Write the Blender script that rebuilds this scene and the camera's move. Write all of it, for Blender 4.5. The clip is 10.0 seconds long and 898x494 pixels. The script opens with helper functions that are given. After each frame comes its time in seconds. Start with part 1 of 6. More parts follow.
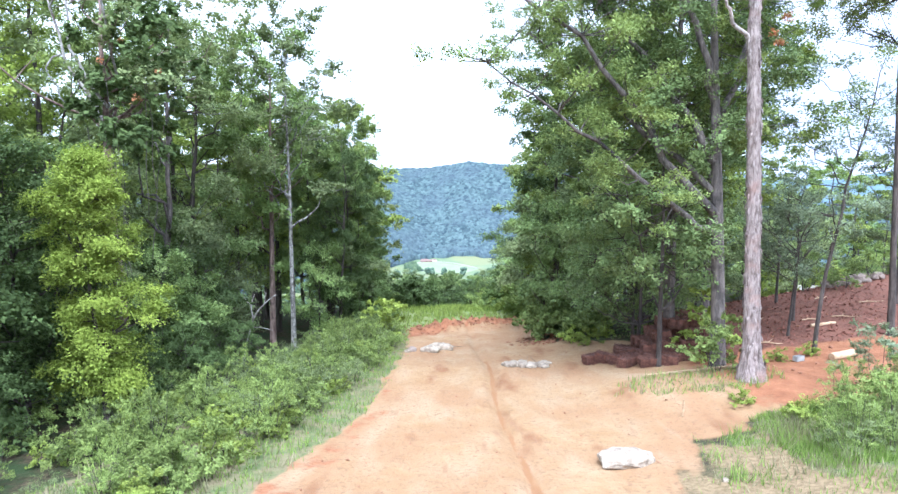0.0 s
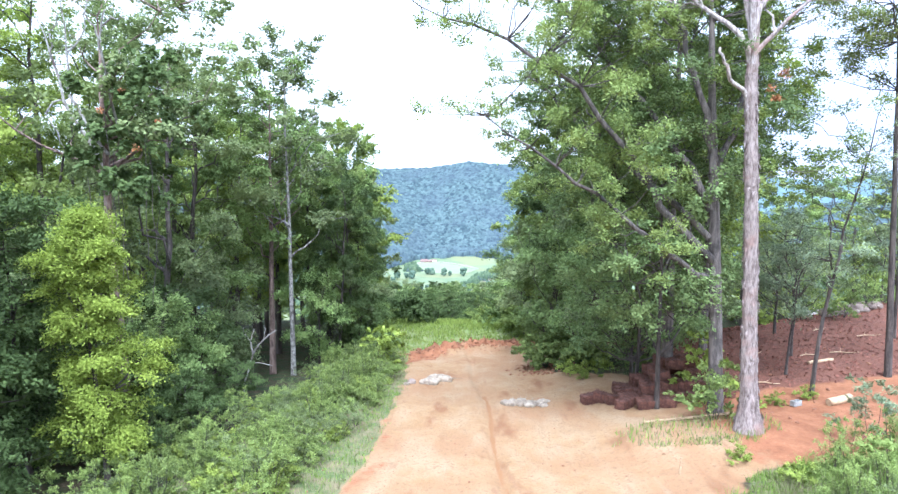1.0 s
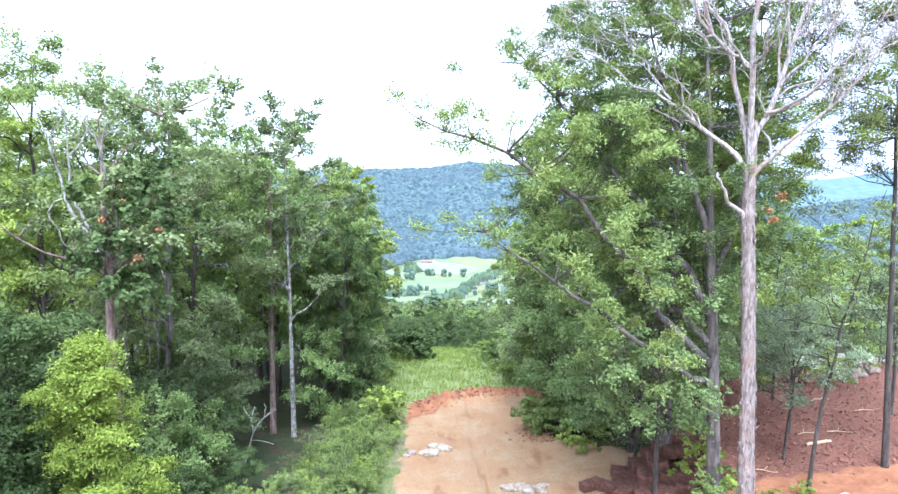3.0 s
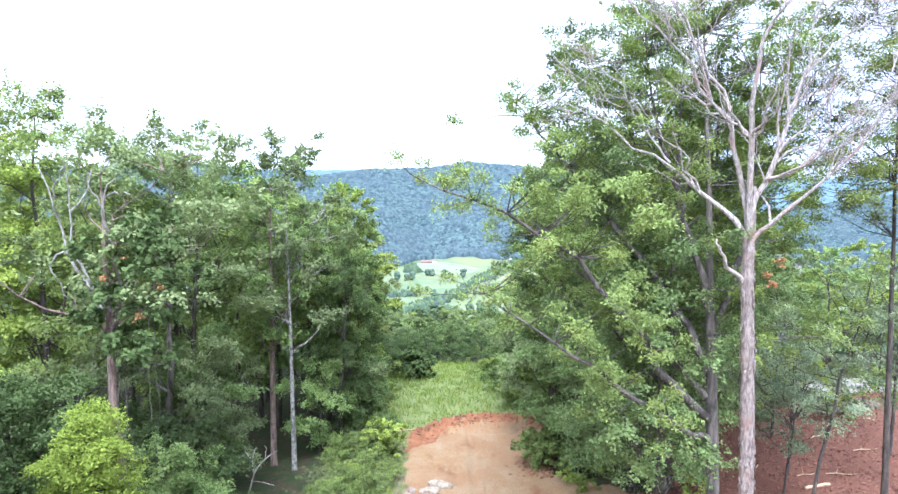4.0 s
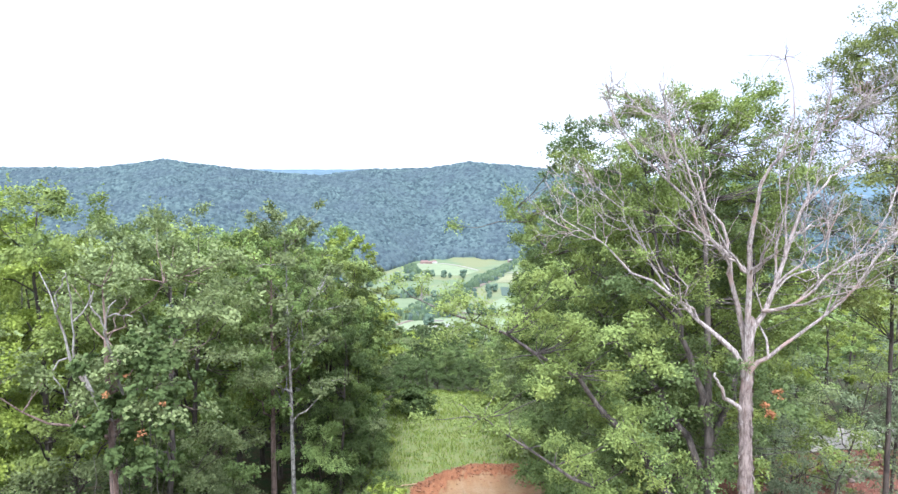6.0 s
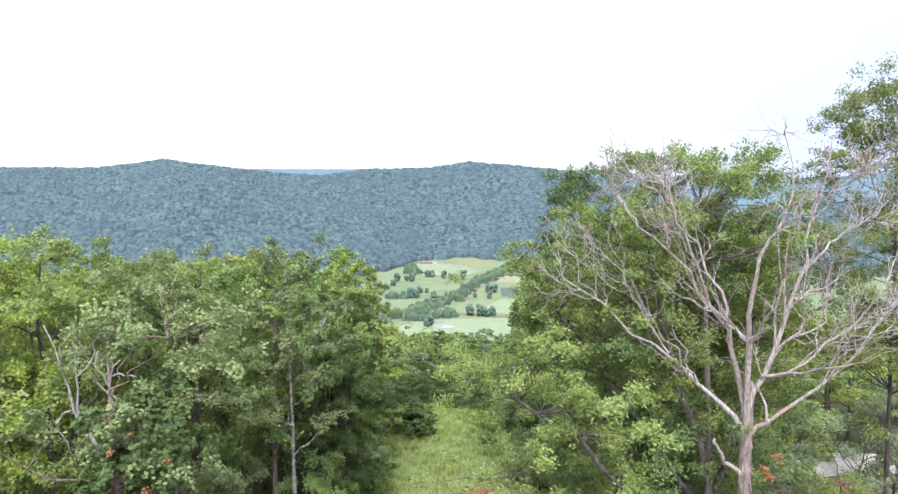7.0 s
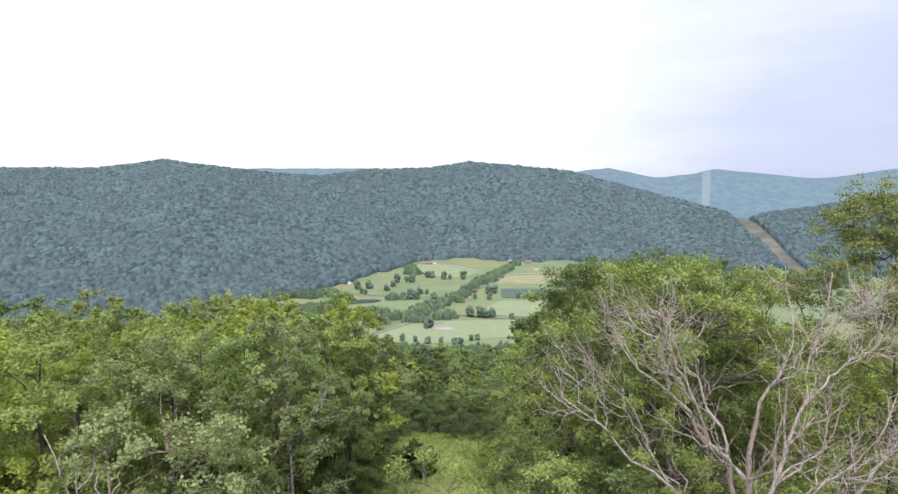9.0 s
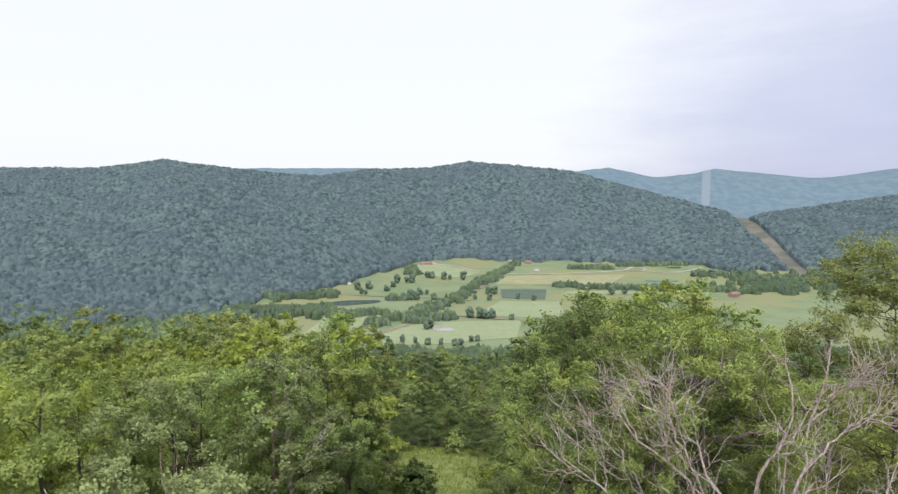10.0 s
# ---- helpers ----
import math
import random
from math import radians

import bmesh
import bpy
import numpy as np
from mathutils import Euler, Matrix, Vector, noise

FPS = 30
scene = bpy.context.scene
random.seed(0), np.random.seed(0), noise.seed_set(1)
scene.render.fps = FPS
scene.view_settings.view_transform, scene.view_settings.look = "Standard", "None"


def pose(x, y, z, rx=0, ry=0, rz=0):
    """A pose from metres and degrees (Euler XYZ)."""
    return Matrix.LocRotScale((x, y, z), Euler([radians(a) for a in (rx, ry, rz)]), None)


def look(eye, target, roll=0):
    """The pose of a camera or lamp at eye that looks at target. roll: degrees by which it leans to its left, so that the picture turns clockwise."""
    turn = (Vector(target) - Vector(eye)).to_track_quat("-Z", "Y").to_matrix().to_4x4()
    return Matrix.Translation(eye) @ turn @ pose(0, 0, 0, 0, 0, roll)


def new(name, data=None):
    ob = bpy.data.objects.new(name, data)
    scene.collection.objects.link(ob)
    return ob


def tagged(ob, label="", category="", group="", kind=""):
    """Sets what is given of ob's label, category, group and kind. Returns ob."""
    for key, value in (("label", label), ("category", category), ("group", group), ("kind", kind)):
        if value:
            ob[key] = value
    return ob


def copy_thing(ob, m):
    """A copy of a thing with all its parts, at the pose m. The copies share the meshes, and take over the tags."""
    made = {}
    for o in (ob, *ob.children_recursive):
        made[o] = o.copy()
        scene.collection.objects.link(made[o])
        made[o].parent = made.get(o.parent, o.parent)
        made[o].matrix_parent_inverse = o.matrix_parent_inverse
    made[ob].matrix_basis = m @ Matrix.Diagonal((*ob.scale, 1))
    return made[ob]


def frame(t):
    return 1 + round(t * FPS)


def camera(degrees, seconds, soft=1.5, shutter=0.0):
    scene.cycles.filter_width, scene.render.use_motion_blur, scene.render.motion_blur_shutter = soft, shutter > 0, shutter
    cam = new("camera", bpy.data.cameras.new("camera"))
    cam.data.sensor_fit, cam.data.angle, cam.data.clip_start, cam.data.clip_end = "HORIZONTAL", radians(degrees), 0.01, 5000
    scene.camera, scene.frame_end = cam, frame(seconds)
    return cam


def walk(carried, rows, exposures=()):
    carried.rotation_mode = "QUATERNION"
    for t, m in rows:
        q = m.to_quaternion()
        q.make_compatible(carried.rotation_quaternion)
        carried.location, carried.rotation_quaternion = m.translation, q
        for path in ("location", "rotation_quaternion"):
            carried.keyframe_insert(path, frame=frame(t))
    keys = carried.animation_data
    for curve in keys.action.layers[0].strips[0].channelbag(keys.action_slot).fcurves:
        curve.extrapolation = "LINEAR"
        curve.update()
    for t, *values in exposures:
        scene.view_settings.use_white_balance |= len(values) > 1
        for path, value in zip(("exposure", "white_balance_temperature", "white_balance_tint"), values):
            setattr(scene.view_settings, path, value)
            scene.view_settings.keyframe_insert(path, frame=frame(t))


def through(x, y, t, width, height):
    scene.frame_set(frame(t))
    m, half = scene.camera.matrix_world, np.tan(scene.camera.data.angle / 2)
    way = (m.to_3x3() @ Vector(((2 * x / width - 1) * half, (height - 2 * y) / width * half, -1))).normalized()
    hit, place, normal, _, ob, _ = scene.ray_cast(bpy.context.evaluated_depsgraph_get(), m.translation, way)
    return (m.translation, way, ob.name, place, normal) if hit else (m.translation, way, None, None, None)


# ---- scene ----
cam = camera(70.0, 10.0, soft=1.45)
PATH = [
    (0.0, 0.0, -0.0, 7.5, 85.0, 0.0, 0.0),
    (0.5, 0.016, 0.033, 8.317, 84.981, 0.0, 0.0),
    (1.0, 0.045, 0.057, 9.204, 84.959, 0.0, 0.0),
    (1.5, 0.061, 0.082, 10.118, 84.938, 0.0, 0.0),
    (2.0, 0.068, 0.137, 11.043, 84.915, 0.0, 0.0),
    (2.5, 0.068, 0.206, 11.983, 84.893, 0.0, 0.0),
    (4.0, 0.054, 0.344, 14.991, 84.821, 0.0, 0.0),
    (4.5, 0.052, 0.418, 15.994, 84.797, 0.0, 0.0),
    (5.0, 0.061, 0.504, 17.015, 84.773, 0.0, 0.0),
    (5.5, 0.066, 0.56, 18.051, 84.748, 0.0, 0.0),
    (7.0, -0.006, 0.605, 21.171, 84.674, 0.0, 0.0),
    (7.5, -0.015, 0.659, 22.212, 84.649, 0.0, 0.0),
    (8.0, -0.017, 0.767, 23.265, 84.624, 0.0, 0.0),
    (8.5, -0.011, 0.885, 24.331, 84.598, 0.0, 0.0),
    (9.0, -0.009, 0.994, 25.387, 84.573, 0.0, 0.0),
    (9.5, -0.009, 1.09, 26.436, 84.548, 0.0, 0.0),
    (10.0, -0.003, 1.184, 27.5, 84.523, 0.0, 0.0),
]
EXPOSURES = [(0, 1.3, 4960, 10), (2.5, 1.47, 4930, 11), (4.5, 1.28, 5130, 11), (5.5, 1.1, 5280, 12), (7, 0.8, 5600, 12), (8.5, 0.44, 5900, 12), (10, 0.13, 6170, 12)]
walk(cam, [(t, pose(*p)) for t, *p in PATH], EXPOSURES)

# ---- light: a bright overcast sky that thins out to the right, with a soft sun from behind ----
SUN_DIR = Vector((-0.03, -0.55, 0.835)).normalized()
sun_el, sun_az = math.asin(SUN_DIR.z), math.atan2(SUN_DIR.x, SUN_DIR.y)


def build_world():
    w = bpy.data.worlds.new("overcast_sky")
    scene.world = w
    w.use_nodes = True
    nt = w.node_tree
    nt.nodes.clear()
    N, L = nt.nodes.new, nt.links.new
    sky = N("ShaderNodeTexSky")
    sky.sky_type = "NISHITA"
    sky.sun_disc = False
    sky.sun_elevation, sky.sun_rotation = sun_el, sun_az
    sky.air_density, sky.dust_density = 1.0, 2.0
    clear = N("ShaderNodeBackground")
    clear.inputs["Strength"].default_value = 0.1
    L(sky.outputs["Color"], clear.inputs["Color"])
    cloud = N("ShaderNodeBackground")
    cloud.inputs["Color"].default_value = (1.0, 1.0, 0.985, 1)
    cloud.inputs["Strength"].default_value = 0.97
    glow = N("ShaderNodeVectorMath"); glow.operation = "DOT_PRODUCT"
    glow.inputs[1].default_value = tuple(SUN_DIR)
    veil = N("ShaderNodeMapRange"); veil.interpolation_type = "SMOOTHSTEP"
    veil.inputs["From Min"].default_value, veil.inputs["From Max"].default_value = 0.05, 1.0
    veil.inputs["To Min"].default_value, veil.inputs["To Max"].default_value = 0.97, 1.95
    L(glow.outputs["Value"], veil.inputs["Value"]); L(veil.outputs[0], cloud.inputs["Strength"])
    thin = N("ShaderNodeBackground")
    thin.inputs["Color"].default_value = (0.68, 0.72, 1.0, 1)
    thin.inputs["Strength"].default_value = 0.70
    tc = N("ShaderNodeTexCoord")
    sep = N("ShaderNodeSeparateXYZ")
    L(tc.outputs["Generated"], sep.inputs[0]); L(tc.outputs["Generated"], glow.inputs[0])
    noi = N("ShaderNodeTexNoise")
    noi.inputs["Scale"].default_value, noi.inputs["Detail"].default_value = 2.4, 6.0
    L(tc.outputs["Generated"], noi.inputs["Vector"])
    m1 = N("ShaderNodeMath"); m1.operation = "MULTIPLY_ADD"
    L(noi.outputs["Fac"], m1.inputs[0]); m1.inputs[1].default_value = 0.42
    L(sep.outputs["X"], m1.inputs[2])
    back = N("ShaderNodeMath"); back.operation = "SUBTRACT"; back.inputs[1].default_value = 0.55
    L(sep.outputs["Y"], back.inputs[0])
    low = N("ShaderNodeMath"); low.operation = "MINIMUM"; low.inputs[1].default_value = 0.0
    L(back.outputs[0], low.inputs[0])
    m2 = N("ShaderNodeMath"); m2.operation = "MULTIPLY_ADD"; m2.inputs[1].default_value = 1.2
    L(low.outputs[0], m2.inputs[0]); L(m1.outputs[0], m2.inputs[2])
    m3 = N("ShaderNodeMath"); m3.operation = "MULTIPLY_ADD"; m3.inputs[1].default_value = -0.75
    L(sep.outputs["Z"], m3.inputs[0]); L(m2.outputs[0], m3.inputs[2])
    mp = N("ShaderNodeMapping")
    mp.inputs["Rotation"].default_value, mp.inputs["Scale"].default_value = (0.0, radians(-24), 0.0), (1.6, 1.6, 9.0)
    L(tc.outputs["Generated"], mp.inputs[0])
    wisp = N("ShaderNodeTexNoise")
    wisp.inputs["Scale"].default_value, wisp.inputs["Detail"].default_value, wisp.inputs["Roughness"].default_value = 1.7, 7.0, 0.6
    L(mp.outputs[0], wisp.inputs["Vector"])
    m4 = N("ShaderNodeMath"); m4.operation = "MULTIPLY_ADD"; m4.inputs[1].default_value = 0.36
    L(wisp.outputs["Fac"], m4.inputs[0]); L(m3.outputs[0], m4.inputs[2])
    m1 = m4
    steps = []
    for lo, hi, amount in ((0.45, 0.76, 0.62), (0.76, 1.12, 0.38)):
        r = N("ShaderNodeMapRange")
        r.inputs["From Min"].default_value, r.inputs["From Max"].default_value, r.inputs["To Max"].default_value = lo, hi, amount
        L(m1.outputs[0], r.inputs["Value"])
        steps.append(r)
    ramp = N("ShaderNodeMath")
    L(steps[0].outputs[0], ramp.inputs[0]); L(steps[1].outputs[0], ramp.inputs[1])
    a = N("ShaderNodeMixShader")
    L(ramp.outputs[0], a.inputs[0]); L(cloud.outputs[0], a.inputs[1]); L(thin.outputs[0], a.inputs[2])
    b = N("ShaderNodeMixShader")
    b.inputs[0].default_value = 0.12
    L(a.outputs[0], b.inputs[1]); L(clear.outputs[0], b.inputs[2])
    out = N("ShaderNodeOutputWorld")
    L(b.outputs[0], out.inputs["Surface"])


build_world()
sun = new("sun", bpy.data.lights.new("sun", "SUN"))
sun.data.energy, sun.data.angle, sun.data.color = 3.5, radians(24), (1.0, 0.94, 0.84)
sun.matrix_world = look(SUN_DIR * 100, (0, 0, 0))

# ---- materials ----


def mat(name):
    m = bpy.data.materials.new(name)
    m.use_nodes = True
    return m, m.node_tree, m.node_tree.nodes.new, m.node_tree.links.new, m.node_tree.nodes["Principled BSDF"]


def noise_node(nt, scale, detail=4.0, rough=0.55, coord="Object"):
    tc = nt.nodes.new("ShaderNodeTexCoord")
    n = nt.nodes.new("ShaderNodeTexNoise")
    n.inputs["Scale"].default_value, n.inputs["Detail"].default_value = scale, detail
    n.inputs["Roughness"].default_value = rough
    nt.links.new(tc.outputs[coord], n.inputs["Vector"])
    return n


def mixc(nt, fac, a, b):
    """A colour mix; a and b are colours or sockets, fac a number or a socket."""
    m = nt.nodes.new("ShaderNodeMix")
    m.data_type = "RGBA"
    for sock, v in ((m.inputs["Factor"], fac), (m.inputs["A"], a), (m.inputs["B"], b)):
        if isinstance(v, bpy.types.NodeSocket):
            nt.links.new(v, sock)
        else:
            sock.default_value = v if not isinstance(v, tuple) else (*v, 1.0)
    return m.outputs["Result"]


def span(nt, v, lo, hi):
    m = nt.nodes.new("ShaderNodeMapRange")
    m.interpolation_type = "SMOOTHSTEP"
    m.inputs["From Min"].default_value, m.inputs["From Max"].default_value = lo, hi
    nt.links.new(v, m.inputs["Value"])
    return m.outputs[0]


def bump(nt, bsdf, height, strength, dist):
    b = nt.nodes.new("ShaderNodeBump")
    b.inputs["Strength"].default_value, b.inputs["Distance"].default_value = strength, dist
    nt.links.new(height, b.inputs["Height"])
    nt.links.new(b.outputs[0], bsdf.inputs["Normal"])


def leaf_mat(name, dark, light, tint, rough=0.8, through=0.45):
    """Leaves: each one takes its own tone between dark and light; tint is the second tone of whole trees."""
    m, nt, N, L, p = mat(name)
    geo, info = N("ShaderNodeNewGeometry"), N("ShaderNodeObjectInfo")
    c = mixc(nt, geo.outputs["Random Per Island"], tuple(0.66 * v for v in dark), tuple(1.24 * v for v in light))
    big = noise_node(nt, 0.45, 3.0)
    patch = N("ShaderNodeMath"); patch.operation = "MULTIPLY"; patch.inputs[1].default_value = 0.55
    L(span(nt, big.outputs["Fac"], 0.42, 0.7), patch.inputs[0])
    c = mixc(nt, patch.outputs[0], c, tint)
    hsv = N("ShaderNodeHueSaturation")
    add = N("ShaderNodeMath"); add.operation = "MULTIPLY_ADD"
    L(info.outputs["Random"], add.inputs[0]); add.inputs[1].default_value, add.inputs[2].default_value = 0.46, 0.55
    hsv.inputs["Saturation"].default_value, hsv.inputs["Hue"].default_value = 1.02, 0.494
    L(add.outputs[0], hsv.inputs["Value"]); L(c, hsv.inputs["Color"])
    L(hsv.outputs[0], p.inputs["Base Color"])
    p.inputs["Roughness"].default_value = rough
    p.inputs["Specular IOR Level"].default_value = 0.15
    t = N("ShaderNodeBsdfTranslucent")
    thin = N("ShaderNodeMix"); thin.data_type = "RGBA"; thin.blend_type = "MULTIPLY"
    thin.inputs["Factor"].default_value = 1.0
    thin.inputs["B"].default_value = (through, 1.06 * through, 0.9 * through, 1.0)
    L(hsv.outputs[0], thin.inputs["A"]); L(thin.outputs["Result"], t.inputs["Color"])
    both = N("ShaderNodeAddShader")
    L(p.outputs[0], both.inputs[0]); L(t.outputs[0], both.inputs[1])
    L(both.outputs[0], nt.nodes["Material Output"].inputs["Surface"])
    return m


def bark_mat(name, a, b, scale=6.0, stretch=0.18, patch=None):
    m, nt, N, L, p = mat(name)
    tc, mp = N("ShaderNodeTexCoord"), N("ShaderNodeMapping")
    mp.inputs["Scale"].default_value = (1, 1, stretch)
    L(tc.outputs["Object"], mp.inputs[0])
    n = N("ShaderNodeTexNoise")
    n.inputs["Scale"].default_value, n.inputs["Detail"].default_value, n.inputs["Roughness"].default_value = scale, 8, 0.7
    L(mp.outputs[0], n.inputs["Vector"])
    c = mixc(nt, span(nt, n.outputs["Fac"], 0.36, 0.62), a, b)
    n2 = noise_node(nt, 1.3, 4.0)
    c = mixc(nt, span(nt, n2.outputs["Fac"], 0.5, 0.72), c, patch or tuple(0.6 * v for v in a))
    L(c, p.inputs["Base Color"])
    p.inputs["Roughness"].default_value = 0.9
    bump(nt, p, n.outputs["Fac"], 1.0, 0.09)
    return m


def plain_mat(name, a, b, scale=3.0, rough=0.85, metal=0.0, relief=0.02, detail=6.0):
    m, nt, N, L, p = mat(name)
    n = noise_node(nt, scale, detail, 0.65)
    n2 = noise_node(nt, scale * 9, 3.0)
    c = mixc(nt, span(nt, n.outputs["Fac"], 0.35, 0.65), a, b)
    c = mixc(nt, span(nt, n2.outputs["Fac"], 0.5, 0.75), c, tuple(0.75 * v for v in a))
    L(c, p.inputs["Base Color"])
    p.inputs["Roughness"].default_value, p.inputs["Metallic"].default_value = rough, metal
    bump(nt, p, n2.outputs["Fac"], 0.5, relief)
    return m


M = {
    "oak_leaf": leaf_mat("oak_leaf", (0.142, 0.190, 0.060), (0.172, 0.218, 0.066), (0.190, 0.218, 0.056)),
    "wood_leaf": leaf_mat("wood_leaf", (0.14, 0.2, 0.066), (0.17, 0.232, 0.077), (0.168, 0.200, 0.060)),
    "grey_leaf": leaf_mat("grey_leaf", (0.130, 0.166, 0.070), (0.160, 0.190, 0.082), (0.140, 0.166, 0.068)),
    "dark_leaf": leaf_mat("dark_leaf", (0.066, 0.100, 0.034), (0.090, 0.126, 0.042), (0.074, 0.104, 0.036)),
    "bright_leaf": leaf_mat("bright_leaf", (0.190, 0.244, 0.050), (0.222, 0.272, 0.058), (0.200, 0.240, 0.048)),
    "yellow_leaf": leaf_mat("yellow_leaf", (0.200, 0.262, 0.044), (0.236, 0.294, 0.052), (0.196, 0.254, 0.044)),
    "olive_leaf": leaf_mat("olive_leaf", (0.169, 0.201, 0.065), (0.205, 0.235, 0.076), (0.190, 0.215, 0.060)),
    "maple_leaf": leaf_mat("maple_leaf", (0.134, 0.194, 0.072), (0.164, 0.220, 0.082), (0.166, 0.200, 0.066)),
    "pine_leaf": leaf_mat("pine_leaf", (0.15, 0.192, 0.112), (0.185, 0.222, 0.13), (0.16, 0.194, 0.106)),
    "weed_leaf": leaf_mat("weed_leaf", (0.136, 0.188, 0.054), (0.190, 0.240, 0.070), (0.176, 0.210, 0.060)),
    "grass_blade": leaf_mat("grass_blade", (0.105, 0.165, 0.034), (0.175, 0.245, 0.055), (0.15, 0.2, 0.05)),
    "dry_blade": leaf_mat("dry_blade", (0.17, 0.165, 0.085), (0.29, 0.26, 0.155), (0.22, 0.21, 0.11)),
    "meadow_blade": leaf_mat("meadow_blade", (0.125, 0.185, 0.036), (0.215, 0.272, 0.062), (0.205, 0.230, 0.058)),
    "litter_straw": leaf_mat("litter_straw", (0.16, 0.072, 0.050), (0.27, 0.128, 0.088), (0.21, 0.096, 0.065), 0.9, 0.0),
    "dry_leaf": leaf_mat("dry_leaf", (0.27, 0.135, 0.062), (0.33, 0.17, 0.08), (0.28, 0.135, 0.062)),
    "dead_bark": bark_mat("dead_bark", (0.21, 0.165, 0.15), (0.46, 0.40, 0.375), 14.0, 0.22, (0.37, 0.255, 0.22)),
    "shaggy_bark": bark_mat("shaggy_bark", (0.125, 0.088, 0.076), (0.33, 0.265, 0.24), 14.0, 0.22, (0.27, 0.165, 0.135)),
    "oak_bark": bark_mat("oak_bark", (0.050, 0.040, 0.035), (0.165, 0.136, 0.12)),
    "wood_bark": bark_mat("wood_bark", (0.028, 0.021, 0.017), (0.085, 0.066, 0.055)),
    "pale_bark": bark_mat("pale_bark", (0.075, 0.062, 0.052), (0.36, 0.34, 0.31), 7.0, 0.5),
    "red_bark": bark_mat("red_bark", (0.10, 0.062, 0.05), (0.27, 0.19, 0.158), 7.0),
    "snag": bark_mat("snag", (0.17, 0.15, 0.13), (0.36, 0.33, 0.30), 7.0, 0.4, (0.12, 0.09, 0.075)),
    "straw": plain_mat("straw", (0.065, 0.025, 0.016), (0.15, 0.062, 0.040), 6.0, 0.95, 0, 0.05),
    "white_stone": plain_mat("white_stone", (0.195, 0.152, 0.112), (0.375, 0.31, 0.235), 5.0, 0.85, 0, 0.05),
    "tan_stone": plain_mat("tan_stone", (0.17, 0.12, 0.095), (0.30, 0.24, 0.20), 3.0),
    "red_clod": plain_mat("red_clod", (0.17, 0.07, 0.036), (0.30, 0.145, 0.078), 4.0, 0.95, 0, 0.06),
    "lumber": plain_mat("lumber", (0.28, 0.18, 0.10), (0.42, 0.30, 0.18), 5.0),
    "concrete": plain_mat("concrete", (0.18, 0.175, 0.165), (0.30, 0.29, 0.275), 4.0),
    "pale_concrete": plain_mat("pale_concrete", (0.27, 0.24, 0.215), (0.40, 0.36, 0.325), 1.2),
    "log_end": plain_mat("log_end", (0.34, 0.22, 0.12), (0.52, 0.38, 0.24), 6.0),
}

# ---- mesh helpers ----


def mesh_np(name, V, faces, material, smooth=False):
    """A mesh from an array of points and a list of face arrays (each with faces of one size)."""
    me = bpy.data.meshes.new(name)
    V = np.asarray(V, np.float32)
    faces = [np.asarray(f, np.int32) for f in faces if len(f)]
    idx = np.concatenate([f.ravel() for f in faces])
    sizes = np.concatenate([np.full(len(f), f.shape[1], np.int32) for f in faces])
    me.vertices.add(len(V))
    me.vertices.foreach_set("co", V.ravel())
    me.loops.add(len(idx))
    me.loops.foreach_set("vertex_index", idx)
    me.polygons.add(len(sizes))
    me.polygons.foreach_set("loop_start", np.concatenate([[0], np.cumsum(sizes)[:-1]]).astype(np.int32))
    if smooth:
        me.polygons.foreach_set("use_smooth", np.ones(len(sizes), bool))
    me.update(calc_edges=True)
    me.validate()
    me.materials.append(material)
    return me


def child(name, me, parent, label=""):
    ob = new(name, me)
    ob.parent = parent
    if label:
        ob["label"] = label
    return ob


def part(name, bm, material, parent, label=""):
    me = bpy.data.meshes.new(name)
    bm.to_mesh(me)
    bm.free()
    me.materials.append(material)
    return child(name, me, parent, label)


def thing(name, m, label, category, group="", kind=""):
    e = new(name)
    e.matrix_basis = m
    e.empty_display_size = 0.2
    return tagged(e, label, category, group, kind)


